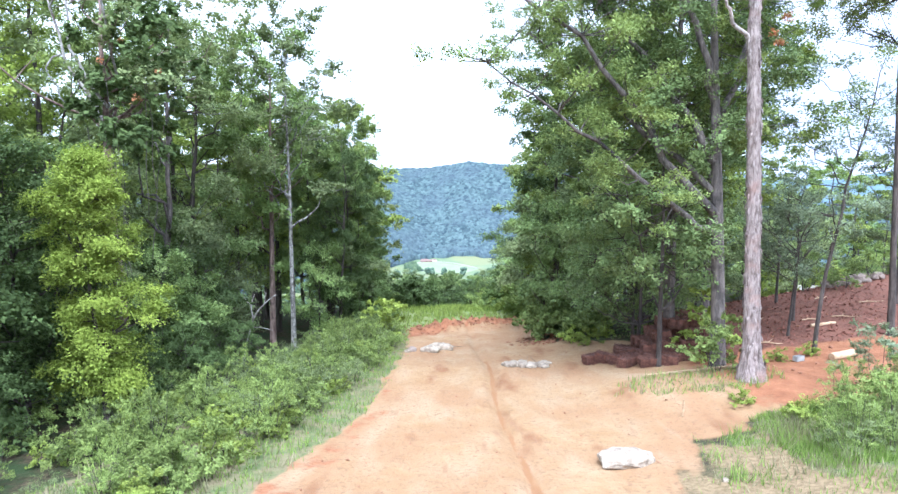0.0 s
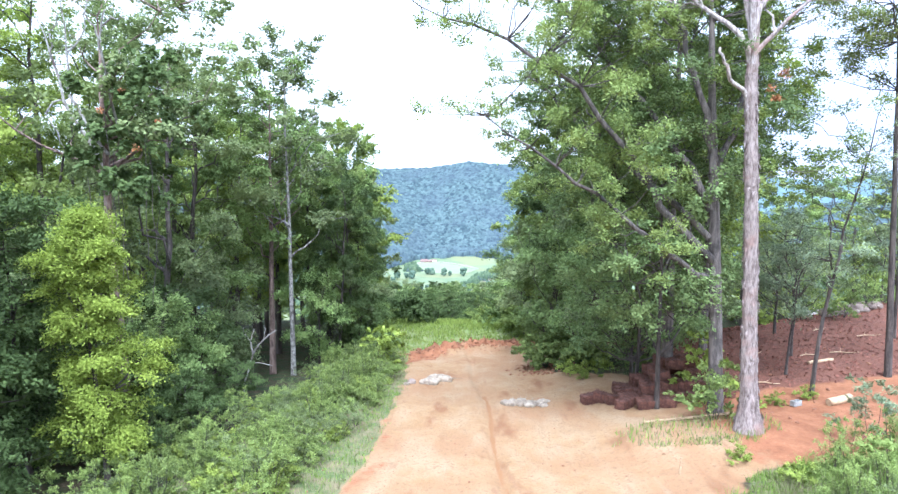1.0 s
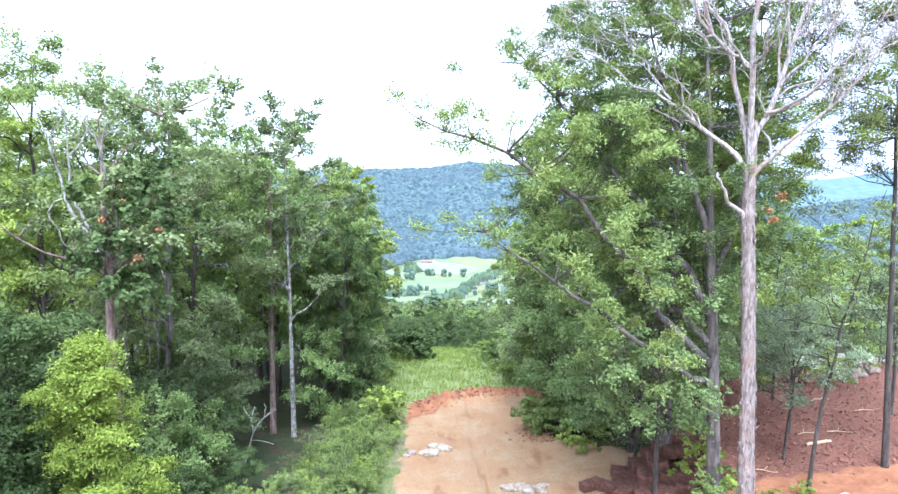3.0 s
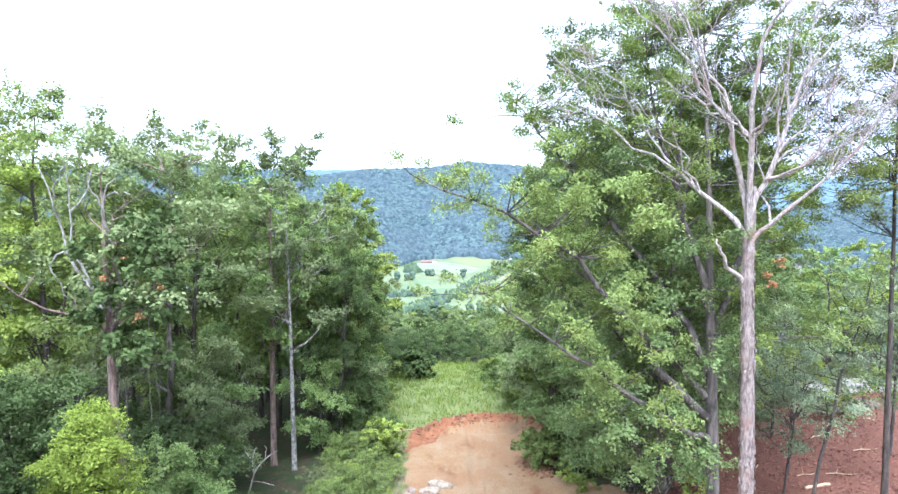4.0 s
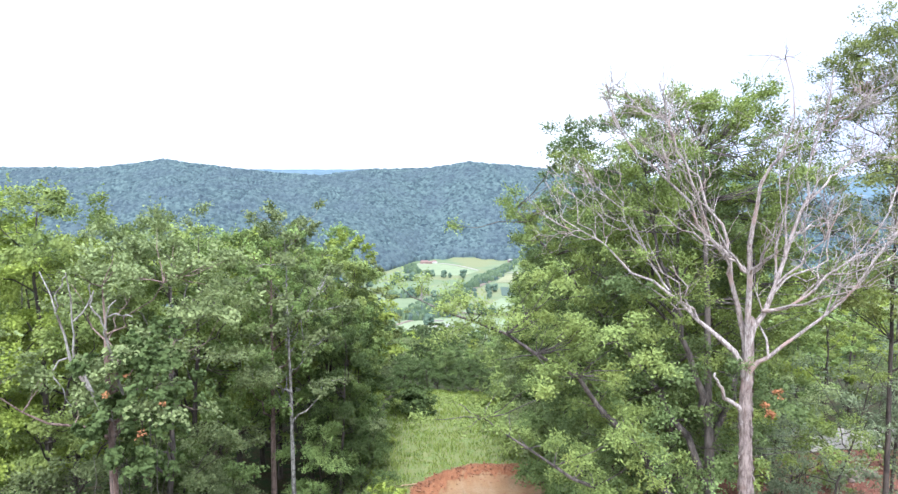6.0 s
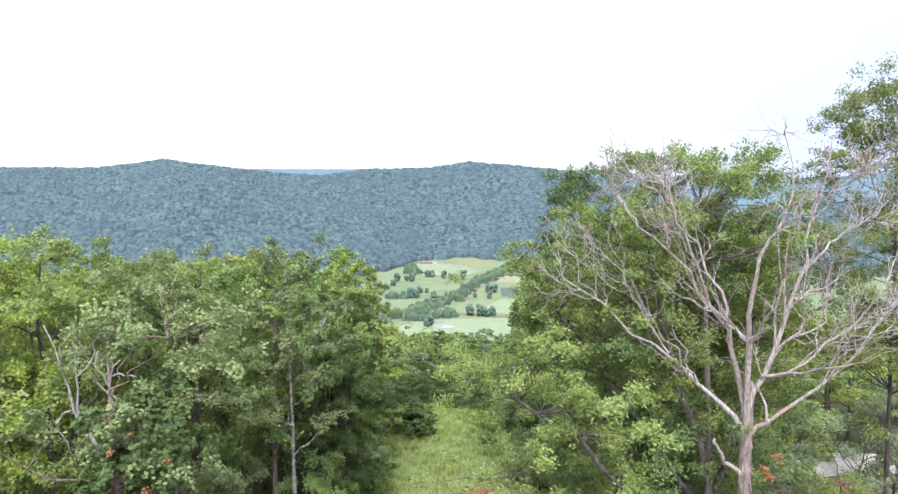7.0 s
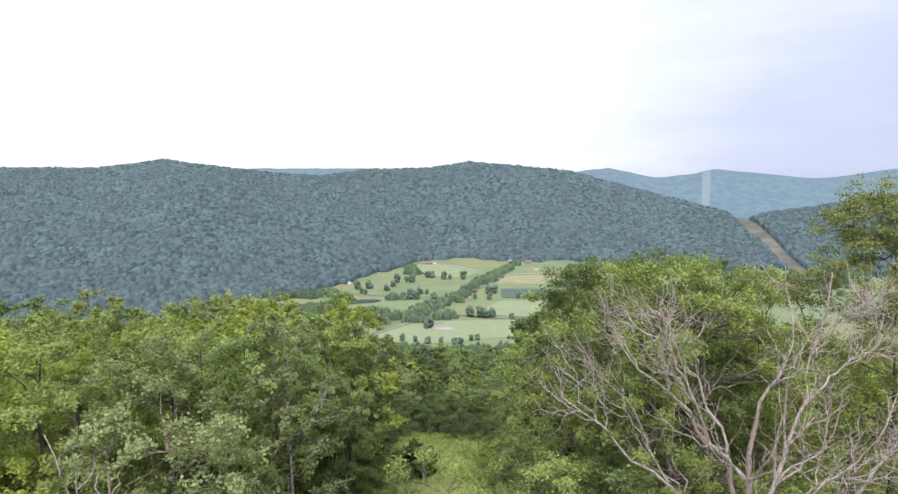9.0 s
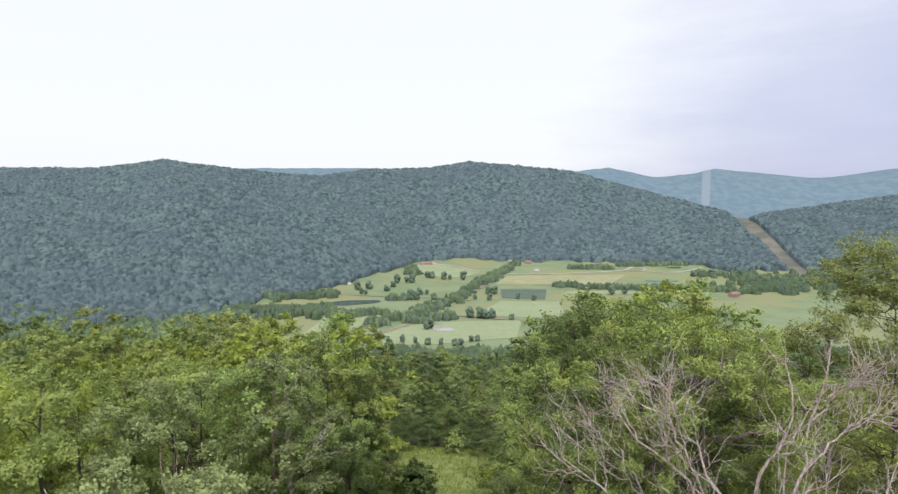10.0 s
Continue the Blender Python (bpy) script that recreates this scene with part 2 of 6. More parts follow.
def tubes(lines, sides=6):
    """Tapered tubes along polylines [(points, radii, sides)], as points and faces."""
    VV, FF, n0 = [], [], 0
    for P, R, k in lines:
        P, R = np.asarray(P, float), np.asarray(R, float)
        T = np.gradient(P, axis=0)
        T /= np.linalg.norm(T, axis=1, keepdims=True) + 1e-9
        ref = np.array([1.0, 0, 0]) if abs(T[0][0]) < 0.8 else np.array([0, 1.0, 0])
        A = np.cross(T, ref)
        A /= np.linalg.norm(A, axis=1, keepdims=True) + 1e-9
        B = np.cross(T, A)
        ang = np.arange(k) * 2 * np.pi / k
        ring = P[:, None] + R[:, None, None] * (np.cos(ang)[None, :, None] * A[:, None] + np.sin(ang)[None, :, None] * B[:, None])
        VV.append(ring.reshape(-1, 3))
        i, j = np.meshgrid(np.arange(len(P) - 1), np.arange(k), indexing="ij")
        a, b = n0 + i * k + j, n0 + i * k + (j + 1) % k
        FF.append(np.stack([a, b, b + k, a + k], -1).reshape(-1, 4))
        VV.append(P[-1:] + T[-1:] * R[-1])
        tip = n0 + len(P) * k
        j = np.arange(k)
        last = n0 + (len(P) - 1) * k
        FF.append(np.stack([last + j, last + (j + 1) % k, np.full(k, tip), np.full(k, tip)], -1)[:, :3])
        n0 = tip + 1
    return np.concatenate(VV), [np.concatenate([f for f in FF if f.shape[1] == 4]), np.concatenate([f for f in FF if f.shape[1] == 3])]


def curve_pts(a, b, sag, rng, n=6, wild=0.06):
    """A branch from a to b that leaves outwards and turns up (sag over zero: it hangs)."""
    a, b = np.asarray(a, float), np.asarray(b, float)
    d = np.linalg.norm(b - a)
    s = np.linspace(0, 1, n)[:, None]
    P = a + (b - a) * s
    P[:, 2] -= sag * d * (s[:, 0] * (1 - s[:, 0])) * 1.6
    P[1:-1] += rng.normal(0, wild * d, (n - 2, 3)) * 0.6
    return P


def spline(P, n):
    """A smooth polyline of n points through P (Catmull-Rom)."""
    P = np.asarray(P, float)
    Q = np.vstack([2 * P[0] - P[1], P, 2 * P[-1] - P[-2]])
    out = []
    for s in np.linspace(0, len(P) - 1 - 1e-6, n):
        i, u = int(s), s % 1
        p0, p1, p2, p3 = Q[i:i + 4]
        out.append(0.5 * (2 * p1 + (p2 - p0) * u + (2 * p0 - 5 * p1 + 4 * p2 - p3) * u * u + (3 * p1 - p0 - 3 * p2 + p3) * u ** 3))
    return np.array(out)


def leaves(C, out_dir, size, rng, droop=0.3, wide=0.55, lay=None):
    """One folded leaf at each point of C, which points away along out_dir, partly down."""
    n = len(C)
    d = rng.normal(0, 1.0 if lay is None else 0.5, (n, 3)) + 0.9 * out_dir
    d[:, 2] -= droop
    d /= np.linalg.norm(d, axis=1, keepdims=True)
    up = rng.normal(0, 0.3, (n, 3)) + np.array([0, 0, 1.0]) if lay is None else rng.normal(0, 0.12, (n, 3)) + lay
    s = np.cross(d, up)
    s /= np.linalg.norm(s, axis=1, keepdims=True) + 1e-9
    nn = np.cross(s, d)
    L = (size * rng.uniform(0.7, 1.3, n))[:, None]
    V = np.empty((n, 4, 3))
    V[:, 0] = C - d * L * 0.5
    V[:, 1] = C + s * L * wide * 0.5 + nn * L * 0.10
    V[:, 2] = C + d * L * 0.5
    V[:, 3] = C - s * L * wide * 0.5 + nn * L * 0.10
    return V.reshape(-1, 3), np.arange(4 * n).reshape(-1, 4)


def leaf_chips(C, d, nrm, size, rng, wide):
    """Small pointed leaves as single facets, for crowns that stand farther off: at C, along d, facing nrm."""
    n = len(C)
    d = d / (np.linalg.norm(d, axis=1, keepdims=True) + 1e-9)
    s = np.cross(d, nrm)
    s /= np.linalg.norm(s, axis=1, keepdims=True) + 1e-9
    L = (size * rng.uniform(0.65, 1.35, n))[:, None]
    skew = rng.uniform(-0.25, 0.25, (n, 1))
    V = np.empty((n, 3, 3))
    V[:, 0] = C - d * L * 0.5
    V[:, 1] = C + s * L * wide * 0.62 + d * L * (0.2 + skew)
    V[:, 2] = C - s * L * wide * 0.62 + d * L * (0.2 - skew)
    return V.reshape(-1, 3), np.arange(3 * n).reshape(-1, 3)


def puffs(C, axis, rad, per, size, rng, droop=0.3, flat=0.6, wide=0.55, U=None, chips=False):
    """Leafy sprays round the points C: short twigs fan out from each, away from the trunk's point axis, and carry
    the leaves to both sides, lying roughly level and nodding at the tip."""
    fan = max(3, int(per / 13))
    k = rng.integers(max(2, fan - 2), fan + 3, len(C))
    ti = np.repeat(np.arange(len(C)), k)
    m = len(ti)
    o = C[ti] - np.asarray(axis, float)[None]
    o[:, 2] *= 0.35
    o /= np.linalg.norm(o, axis=1, keepdims=True) + 1e-9
    d = rng.normal(0, 0.75, (m, 3)) * np.array([1, 1, flat]) + 0.55 * o
    if U is not None:
        d += 0.55 * U[ti]
    d /= np.linalg.norm(d, axis=1, keepdims=True) + 1e-9
    ln = rad * rng.uniform(0.7, 1.45, m) * rng.uniform(0.8, 1.2, len(C))[ti]
    root = C[ti] - d * (0.35 * ln)[:, None] + rng.normal(0, 0.12 * rad, (m, 3))
    idx = np.repeat(np.arange(m), rng.poisson(per / fan, m))
    n = len(idx)
    f = rng.uniform(0.05, 1.0, n) ** 0.8
    side = np.cross(d, np.array([0, 0, 1.0]))
    side /= np.linalg.norm(side, axis=1, keepdims=True) + 1e-9
    sgn = rng.choice([-1.0, 1.0], n)[:, None]
    spread = (0.16 + 0.30 * np.sin(np.pi * np.clip(f + 0.1, 0, 1))) * rad * rng.uniform(0.1, 1.0, n)
    P = root[idx] + d[idx] * (f * ln[idx])[:, None] + side[idx] * sgn * spread[:, None]
    P[:, 2] -= (0.10 + 0.22 * max(droop, 0.0)) * ln[idx] * f * f - rng.normal(0, 0.09 * rad, n)
    ld = 0.8 * d[idx] + 0.7 * sgn * side[idx] + rng.normal(0, 0.45, (n, 3))
    ld[:, 2] -= 0.5 * droop
    nrm = np.array([0, 0, 0.85]) + 0.55 * o[idx] + rng.normal(0, 0.35, (m, 3))[idx] + rng.normal(0, 0.2, (n, 3))
    if U is not None:
        nrm += 0.5 * U[ti][idx]
    if chips:
        return leaf_chips(P, ld, nrm, size, rng, wide)
    return leaves(P, 1.6 * ld, size, rng, 0.0, wide, nrm)


def crown_points(n, z0, z1, R, rng, low=0.35, top=0.25, lobes=0.28, hollow=0.25, push=(0, 0), boughs=8, tuft=1.0):
    """Clump places in an uneven crown from z0 to z1, of radius R; hollow: how much of its inside stays bare."""
    ph = rng.uniform(0, 6.28, 6)
    total, n = n, max(5, n // boughs)
    f = (np.arange(n) + rng.uniform(0, 1, n)) / n
    f = f ** 0.85
    a = np.arange(n) * 2.4 + rng.normal(0, 0.5, n)
    prof = np.where(f < low, 0.55 + 0.45 * np.sin(f / low * np.pi / 2), np.sqrt(np.clip(1 - ((f - low) / (1 - low + 1e-6)) ** 2.0 * (1 - top * top), 0, 1)))
    lobe = 1 + lobes * (np.sin(3 * a + ph[0] + 5 * f) * 0.6 + np.sin(2 * a + ph[1] - 7 * f) * 0.5 + np.sin(5 * a + ph[2] + 11 * f) * 0.4)
    r = R * prof * lobe * np.sqrt(rng.uniform(hollow, 1, n))
    B = np.stack([r * np.cos(a) + push[0] * f, r * np.sin(a) + push[1] * f, z0 + (z1 - z0) * f], 1)
    # each bough carries its own layered mass of clumps
    C = np.repeat(B, -(-total // n), axis=0)[:total]
    v = rng.normal(0, 1, C.shape)
    v[:, 2] = np.abs(v[:, 2]) - 0.35
    v /= np.linalg.norm(v, axis=1, keepdims=True)
    size = np.repeat(rng.uniform(0.75, 1.3, n), -(-total // n))[:total, None] * (0.27 * R + 0.2) * tuft
    return C + v * size * np.array([1.25, 1.25, 0.75]) * rng.uniform(0.5, 1.05, (total, 1)), v


def make_tree(name, label, category, h, r, z0, R, bark, leaf, seed, clumps=170, per=42, size=0.27, rad=0.75, limbs=11, lean=(0, 0),
              low=0.35, top=0.25, lobes=0.28, hollow=0.25, push=(0, 0), extra=(), droop=0.3, sides=9, flat=0.6, twig=0.5, group="", wide=0.68, bend=0.15, joined=False, front=-99.0, boughs=8, chips=False, tuft=1.0, inner=-99.0):
    """A broad-leaved tree at the origin: tapered trunk, limbs to the crown's outside, twigs, and leaves in clumps.
    extra: limbs of its own, as polylines with a radius, that carry leaves on their outer half."""
    rng = np.random.default_rng(seed)
    root = thing(name, pose(0, 0, 0), label, category, group)
    zs = np.linspace(0, 1, 12)
    wob = np.cumsum(rng.normal(0, bend, (12, 2)), axis=0) * (zs[:, None])
    T = np.stack([lean[0] * zs ** 1.3 + wob[:, 0], lean[1] * zs ** 1.3 + wob[:, 1], zs * h * 0.90], 1)
    T[0, 2] = -0.5
    rad_t = r * (1 - 0.9 * zs ** 1.1)
    rad_t[0] = r * 1.55
    T = np.insert(T, 1, T[0] * 0.96 + T[1] * 0.04 + np.array([0, 0, 0.55]), axis=0)
    rad_t = np.insert(rad_t, 1, r * 1.12)
    C, U = crown_points(clumps, z0, h, R, rng, low, top, lobes, hollow, push, boughs, tuft)
    keep = ((C[:, 1] > front) | (C[:, 0] < -3.0)) & ((C[:, 0] > inner) | (C[:, 2] > 0.78 * h) & (C[:, 0] > inner - 1.3))
    C, U = C[keep], U[keep]
    clumps = len(C)
    zf = np.clip(C[:, 2] / h, 0, 1)
    C[:, 0] += lean[0] * zf ** 1.3
    C[:, 1] += lean[1] * zf ** 1.3

    def on_trunk(z):
        return np.array([np.interp(z, T[:, 2], T[:, 0]), np.interp(z, T[:, 2], T[:, 1]), z])

    def r_trunk(z):
        return float(np.interp(z, T[:, 2], rad_t))

    lines, nodes = [], [T[T[:, 2] > z0 * 0.9]]
    for k in rng.permutation(clumps)[:limbs]:
        e = C[k]
        ax = on_trunk(e[2])
        out = np.hypot(e[0] - ax[0], e[1] - ax[1])
        zb = max(z0 * 0.75, e[2] - out * rng.uniform(0.5, 1.0) - 0.4)
        P = curve_pts(on_trunk(zb), e, 0.12, rng, 7)
        rb = min(0.6 * r_trunk(zb), 0.035 + 0.016 * np.linalg.norm(e - P[0]))
        lines.append((P, np.linspace(rb, 0.012, 7), 5))
        nodes.append(P[2:])
    tips = [C]
    for P, rb in extra:
        P = spline(P, 14)
        P[1:-1] += rng.normal(0, 0.07, (12, 3))
        lines.append((P, np.linspace(rb, 0.02, 14), 7))
        nodes.append(P[4:])
        for q in P[5:]:
            m = rng.integers(3, 7)
            tips.append(q + rng.normal(0, 1, (m, 3)) * np.array([0.9, 0.9, 0.7]) + np.array([0, 0, 0.35]))
    C = np.concatenate(tips)
    U = np.vstack([U, np.tile([0, 0, 1.0], (len(C) - len(U), 1))])
    Nn = np.concatenate(nodes)
    for e in C:
        if rng.random() > twig:
            continue
        d = np.linalg.norm(Nn - e, axis=1) + 1.2 * np.clip(Nn[:, 2] - e[2], 0, None)
        a = Nn[np.argmin(d)]
        if 0.3 < np.linalg.norm(a - e) < 4.0:
            lines.append((curve_pts(a, e, 0.1, rng, 4), np.linspace(0.028, 0.007, 4), 3))
    stem = [(T, rad_t, sides)]
    V, F = tubes(stem + lines if joined else stem)
    child("trunk", mesh_np("trunk", V, F, bark, True), root)
    if not joined:
        V, F = tubes(lines)
        child("branchwork", mesh_np("branchwork", V, F, bark, True), root)["kind"] = "stuff"
    V, F = puffs(C, on_trunk(z0 + 0.4 * (h - z0)), rad, per, size, rng, droop, flat, wide, U, chips)
    child("crown", mesh_np("crown", V, [F], leaf), root)
    return root


# ---- the lie of the land ----
VALLEY = -174.0
CY = [-400, -20, 0, 12, 15, 20, 27, 33, 45, 55, 65, 80, 100, 150, 250, 700, 760, 6000]
CZ = [12, 2.2, 1.6, 1.2, 0.9, 0.5, 0.0, -0.8, -2.5, -3.0, -4.4, -7.2, -12, -26, -53, -166, VALLEY, VALLEY]
# hills, by the slope to the side u = x / y: where the foot and the crest lie and how high the crest is
HU = [-2.0, -0.70, -0.54, -0.44, -0.36, -0.27, -0.20, -0.13, -0.04, 0.03, 0.09, 0.19, 0.28, 0.37, 0.44, 0.465, 0.50, 0.56, 0.70, 1.2, 2.0]
HFOOT = [820, 860, 900, 930, 1000, 1145, 1225, 1360, 1730, 1740, 1700, 1680, 1660, 1640, 1500, 1500, 1500, 1500, 1400, 1200, 1000]
HTOP = [2100, 2150, 2150, 2150, 2150, 2200, 2250, 2400, 2500, 2500, 2500, 2450, 2400, 2300, 2100, 2000, 1950, 2100, 2200, 2200, 2200]
HELEV = [20, 30.5, 30.5, 45, 33, 22, 17, 28, 30, 41, 36, 25, -2, -27, -48, -56, -46, -37, -15, 0, 10]
_u = np.linspace(-2, 2, 801)
_k = np.exp(-0.5 * (np.arange(-15, 16) / 5.0) ** 2)
_k /= _k.sum()
HFOOT, HTOP = (np.convolve(np.pad(np.interp(_u, HU, v), 15, "edge"), _k, "valid") for v in (HFOOT, HTOP))
HELEV = np.interp(_u, HU, HELEV)
HU = _u
# the far range behind
RU = [-3, -0.40, -0.28, -0.12, 0.10, 0.20, 0.246, 0.32, 0.38, 0.41, 0.49, 0.57, 0.70, 1.2, 3]
RELEV = [28, 29, 31, 31, 22, 26, 32, 15, 22, 30, 22, 12, 32, 38, 35]


def ease(t):
    t = np.clip(t, 0, 1)
    return t * t * (3 - 2 * t)


def wave(x, y, s, seed=0.0):
    """A cheap smooth roughness of about plus or minus one, with waves of s metres."""
    x, y = x / s * 6.28, y / s * 6.28
    return (np.sin(x + 1.3 * np.sin(0.7 * y + seed)) * np.cos(y + 1.7 * np.sin(0.6 * x + 2 * seed)) + 0.5 * np.sin(1.9 * x + 2.3 * y + seed) * np.cos(2.7 * y - 1.1 * x)) / 1.3


def road_left(y):
    return np.interp(y, [0, 12, 15, 18, 24, 32, 45, 48], [-5.2, -4.7, -4.2, -3.3, -2.8, -2.6, -3.2, -3.0])


def road_end(x):
    """How far the bare clay goes: an arched end with a spoil bank of red clay."""
    return np.where(x < 3, 49.0 - 0.13 * np.clip(x - 3, -7, 0) ** 2, 49.0 - 0.05 * np.clip(x - 3, 0, 6) ** 2)


def land(x, y):
    x, y = np.asarray(x, float), np.asarray(y, float)
    z = np.interp(y, CY, CZ)
    near = 1 - ease((y - 48) / 40)
    z = z + near * np.where(x > 4, 0.135 * np.clip(x - 4, 0, 24), 0) * np.interp(y, [0, 12, 24, 30, 33, 37, 42, 46, 50], [0.35, 0.8, 0.75, 1.05, 1.26, 1.38, 1.1, 0.8, 0.8])
    z = z - near * 0.06 * np.clip(-x - 4, 0, 30) * np.interp(y, [0, 25, 35], [0.5, 0.5, 1])
    # spoil bank of red clay at the end of the road
    z = z + 0.5 * np.exp(-((y - road_end(x) + 1.2) / 1.3) ** 2) * np.exp(-((x - 1.5) / 5.5) ** 4) * (1 + 0.5 * wave(x, y, 1.7, 4.0) + 0.3 * wave(x, y, 0.8, 7.0))
    # low mound at the foot of the dead tree
    z = z + 0.42 * np.exp(-((x - 8.7) / 3.2) ** 4 - ((y - 21.0) / 2.4) ** 2)
    # ruts and lumps
    inroad = ease((x - road_left(y)) / 1.0) * (1 - ease((x - 7) / 3)) * (1 - ease((y - 44) / 3))
    for cx, dep, wd in ((1.75, 0.16, 0.24), (-0.9, 0.05, 0.35), (0.2, 0.04, 0.3)):
        c = cx + 0.12 * np.sin(y * 0.45 + cx) + 0.02 * (y - 18) * (-0.6 if cx > 1 else 0.3)
        z = z - inroad * dep * np.exp(-((x - c) / wd) ** 2)
    z = z + inroad * 0.035 * wave(x, y, 2.1) + 0.02 * near * wave(x, y, 0.9, 2.0)
    rough = ease((y - 60) / 100) + ease((np.abs(x) - 60) / 100)
    z = z + np.clip(rough, 0, 1) * (1 - ease((y - 600) / 150)) * 2.5 * wave(x, y, 70.0, 1.0)
    # hills
    yy = np.maximum(y, 1.0)
    u = np.clip(x / yy, -2, 2)
    foot, crest, elev = np.interp(u, HU, HFOOT), np.interp(u, HU, HTOP), np.interp(u, HU, HELEV)
    top = 27.5 + crest * elev / 1120.0 - 9.0
    s = (y - foot) / (crest - foot)
    hill = (top - VALLEY) * np.where(s < 1, np.clip(s, 0, 1) ** 1.15, 1 - 0.35 * np.clip(s - 1, 0, 2))
    hill = hill * (1 + 0.05 * wave(x, y, 420.0) * ease(s * 2) * (1 - ease((s - 0.75) * 4)))
    far = (27.5 + 4600 * np.interp(np.clip(x / yy, -3, 3), RU, RELEV) / 1120.0 - VALLEY - 5) * ease((y - 3500) / 1100.0) * (1 + 0.012 * wave(x, y, 260.0, 2.0))
    z = np.where(y > 700, z + np.maximum(hill, far) * (y > 700), z)
    return z


def rows_of(*parts):
    return np.unique(np.concatenate(parts))


def zone(x, y):
    """What covers the ground: amounts of dirt, red clay, straw mulch, grass and field."""
    n = 0.5 * wave(x, y, 3.1) + 0.35 * wave(x, y, 1.3, 3.0)
    road = ease((x - road_left(y) + 0.5 * n) / 0.7) * (1 - ease((y - road_end(x) + 0.6 * n) / 0.8))
    rightlim = np.interp(y, [0, 12, 16, 17.5, 20, 24, 27, 30, 34, 38, 44, 49], [3.2, 3.5, 5.2, 8.6, 40, 40, 12.0, 9.0, 5.6, 4.8, 6.6, 8.5])
    road = road * (1 - ease((x - rightlim + np.where(y < 17, 1.1, 0.6) * n) / np.where(y < 17, 2.4, 0.9)))
    road = road * ease((y + 12) / 4)
    red = road * np.clip(ease((x - 7.6 + 0.9 * n) / 3.2) + ease((y - road_end(x) + 2.6 + 1.2 * n + 2.2 * ease((0.2 - x) / 1.5)) / 1.0) + 0.55 * ease((road_left(y) + 3.0 - x + 1.4 * n) / 3.4) * (1 - ease((y - 22) / 8)), 0, 1)
    mulch = ease((x - 10.2 + 0.6 * n) / 1.5) * ease((y - 25.2 + 0.5 * n) / 1.0) * (1 - ease((y - 44) / 2)) * (1 - ease((x - 34) / 3))
    gr = (1 - ease((np.abs(x - 1.0 + 0.02 * (y - 50)) - 6.5 + n) / 1.5)) * ease((y - 43) / 1) * (1 - road) * (1 - ease((y - 86) / 6))
    gr = np.maximum(gr, (1 - ease((road_left(y) - 3.8 - x + n) / 1.5)) * (x < road_left(y) + 1) * (y < 50))
    verge = (x > 3) * (y < 21) * (1 - road) * (y > -20)
    patch = np.clip(0.3 + 0.5 * wave(x, y, 3.7, 6.0) + 0.09 * (x - 5.5) + 0.10 * (y - 14), 0.05, 1)
    gr = np.maximum(gr, verge * np.clip(patch, 0.2, 0.8))
    dust = verge * np.clip(1.25 - 1.3 * patch, 0, 1)
    gr = np.maximum(gr, ease((x - 5) / 1) * (1 - ease((x - 9) / 1.5)) * (y > 26) * (y < 34) * 0.3)
    field = ease((y - 650) / 80)
    uu = x / np.maximum(y, 1)
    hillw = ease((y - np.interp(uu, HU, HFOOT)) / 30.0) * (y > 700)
    cut = (1 - ease((np.abs(x - np.interp(y, [1400, 1490, 2000, 2100], [800, 820, 922, 942])) - 18) / 6)) * (y > 1400) * (y < 2200)
    # cleared strip and ground of the far range, both coloured as seen through haze
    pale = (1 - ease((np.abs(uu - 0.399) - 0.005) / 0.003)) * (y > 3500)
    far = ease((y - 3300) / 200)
    return road, red, mulch, np.clip(gr, 0, 1), field * (1 - hillw), cut, hillw * (1 - far), far, pale, np.clip(gr, 0, 1) * ease((y - 40) / 4) * (y < 100), road * (y < 30) * (0.95 * np.exp(-((x - 1.75 - 0.12 * np.sin(y * 0.45 + 1.75) + 0.012 * (y - 18)) / 0.13) ** 2) * (0.8 + 0.2 * wave(x, y, 4.0)) + 0.55 * np.exp(-((x + 0.9 - 0.10 * np.sin(y * 0.5) - 0.01 * (y - 18)) / 0.16) ** 2) * np.clip(wave(x, y, 7.0, 2.0), 0, 1)), dust


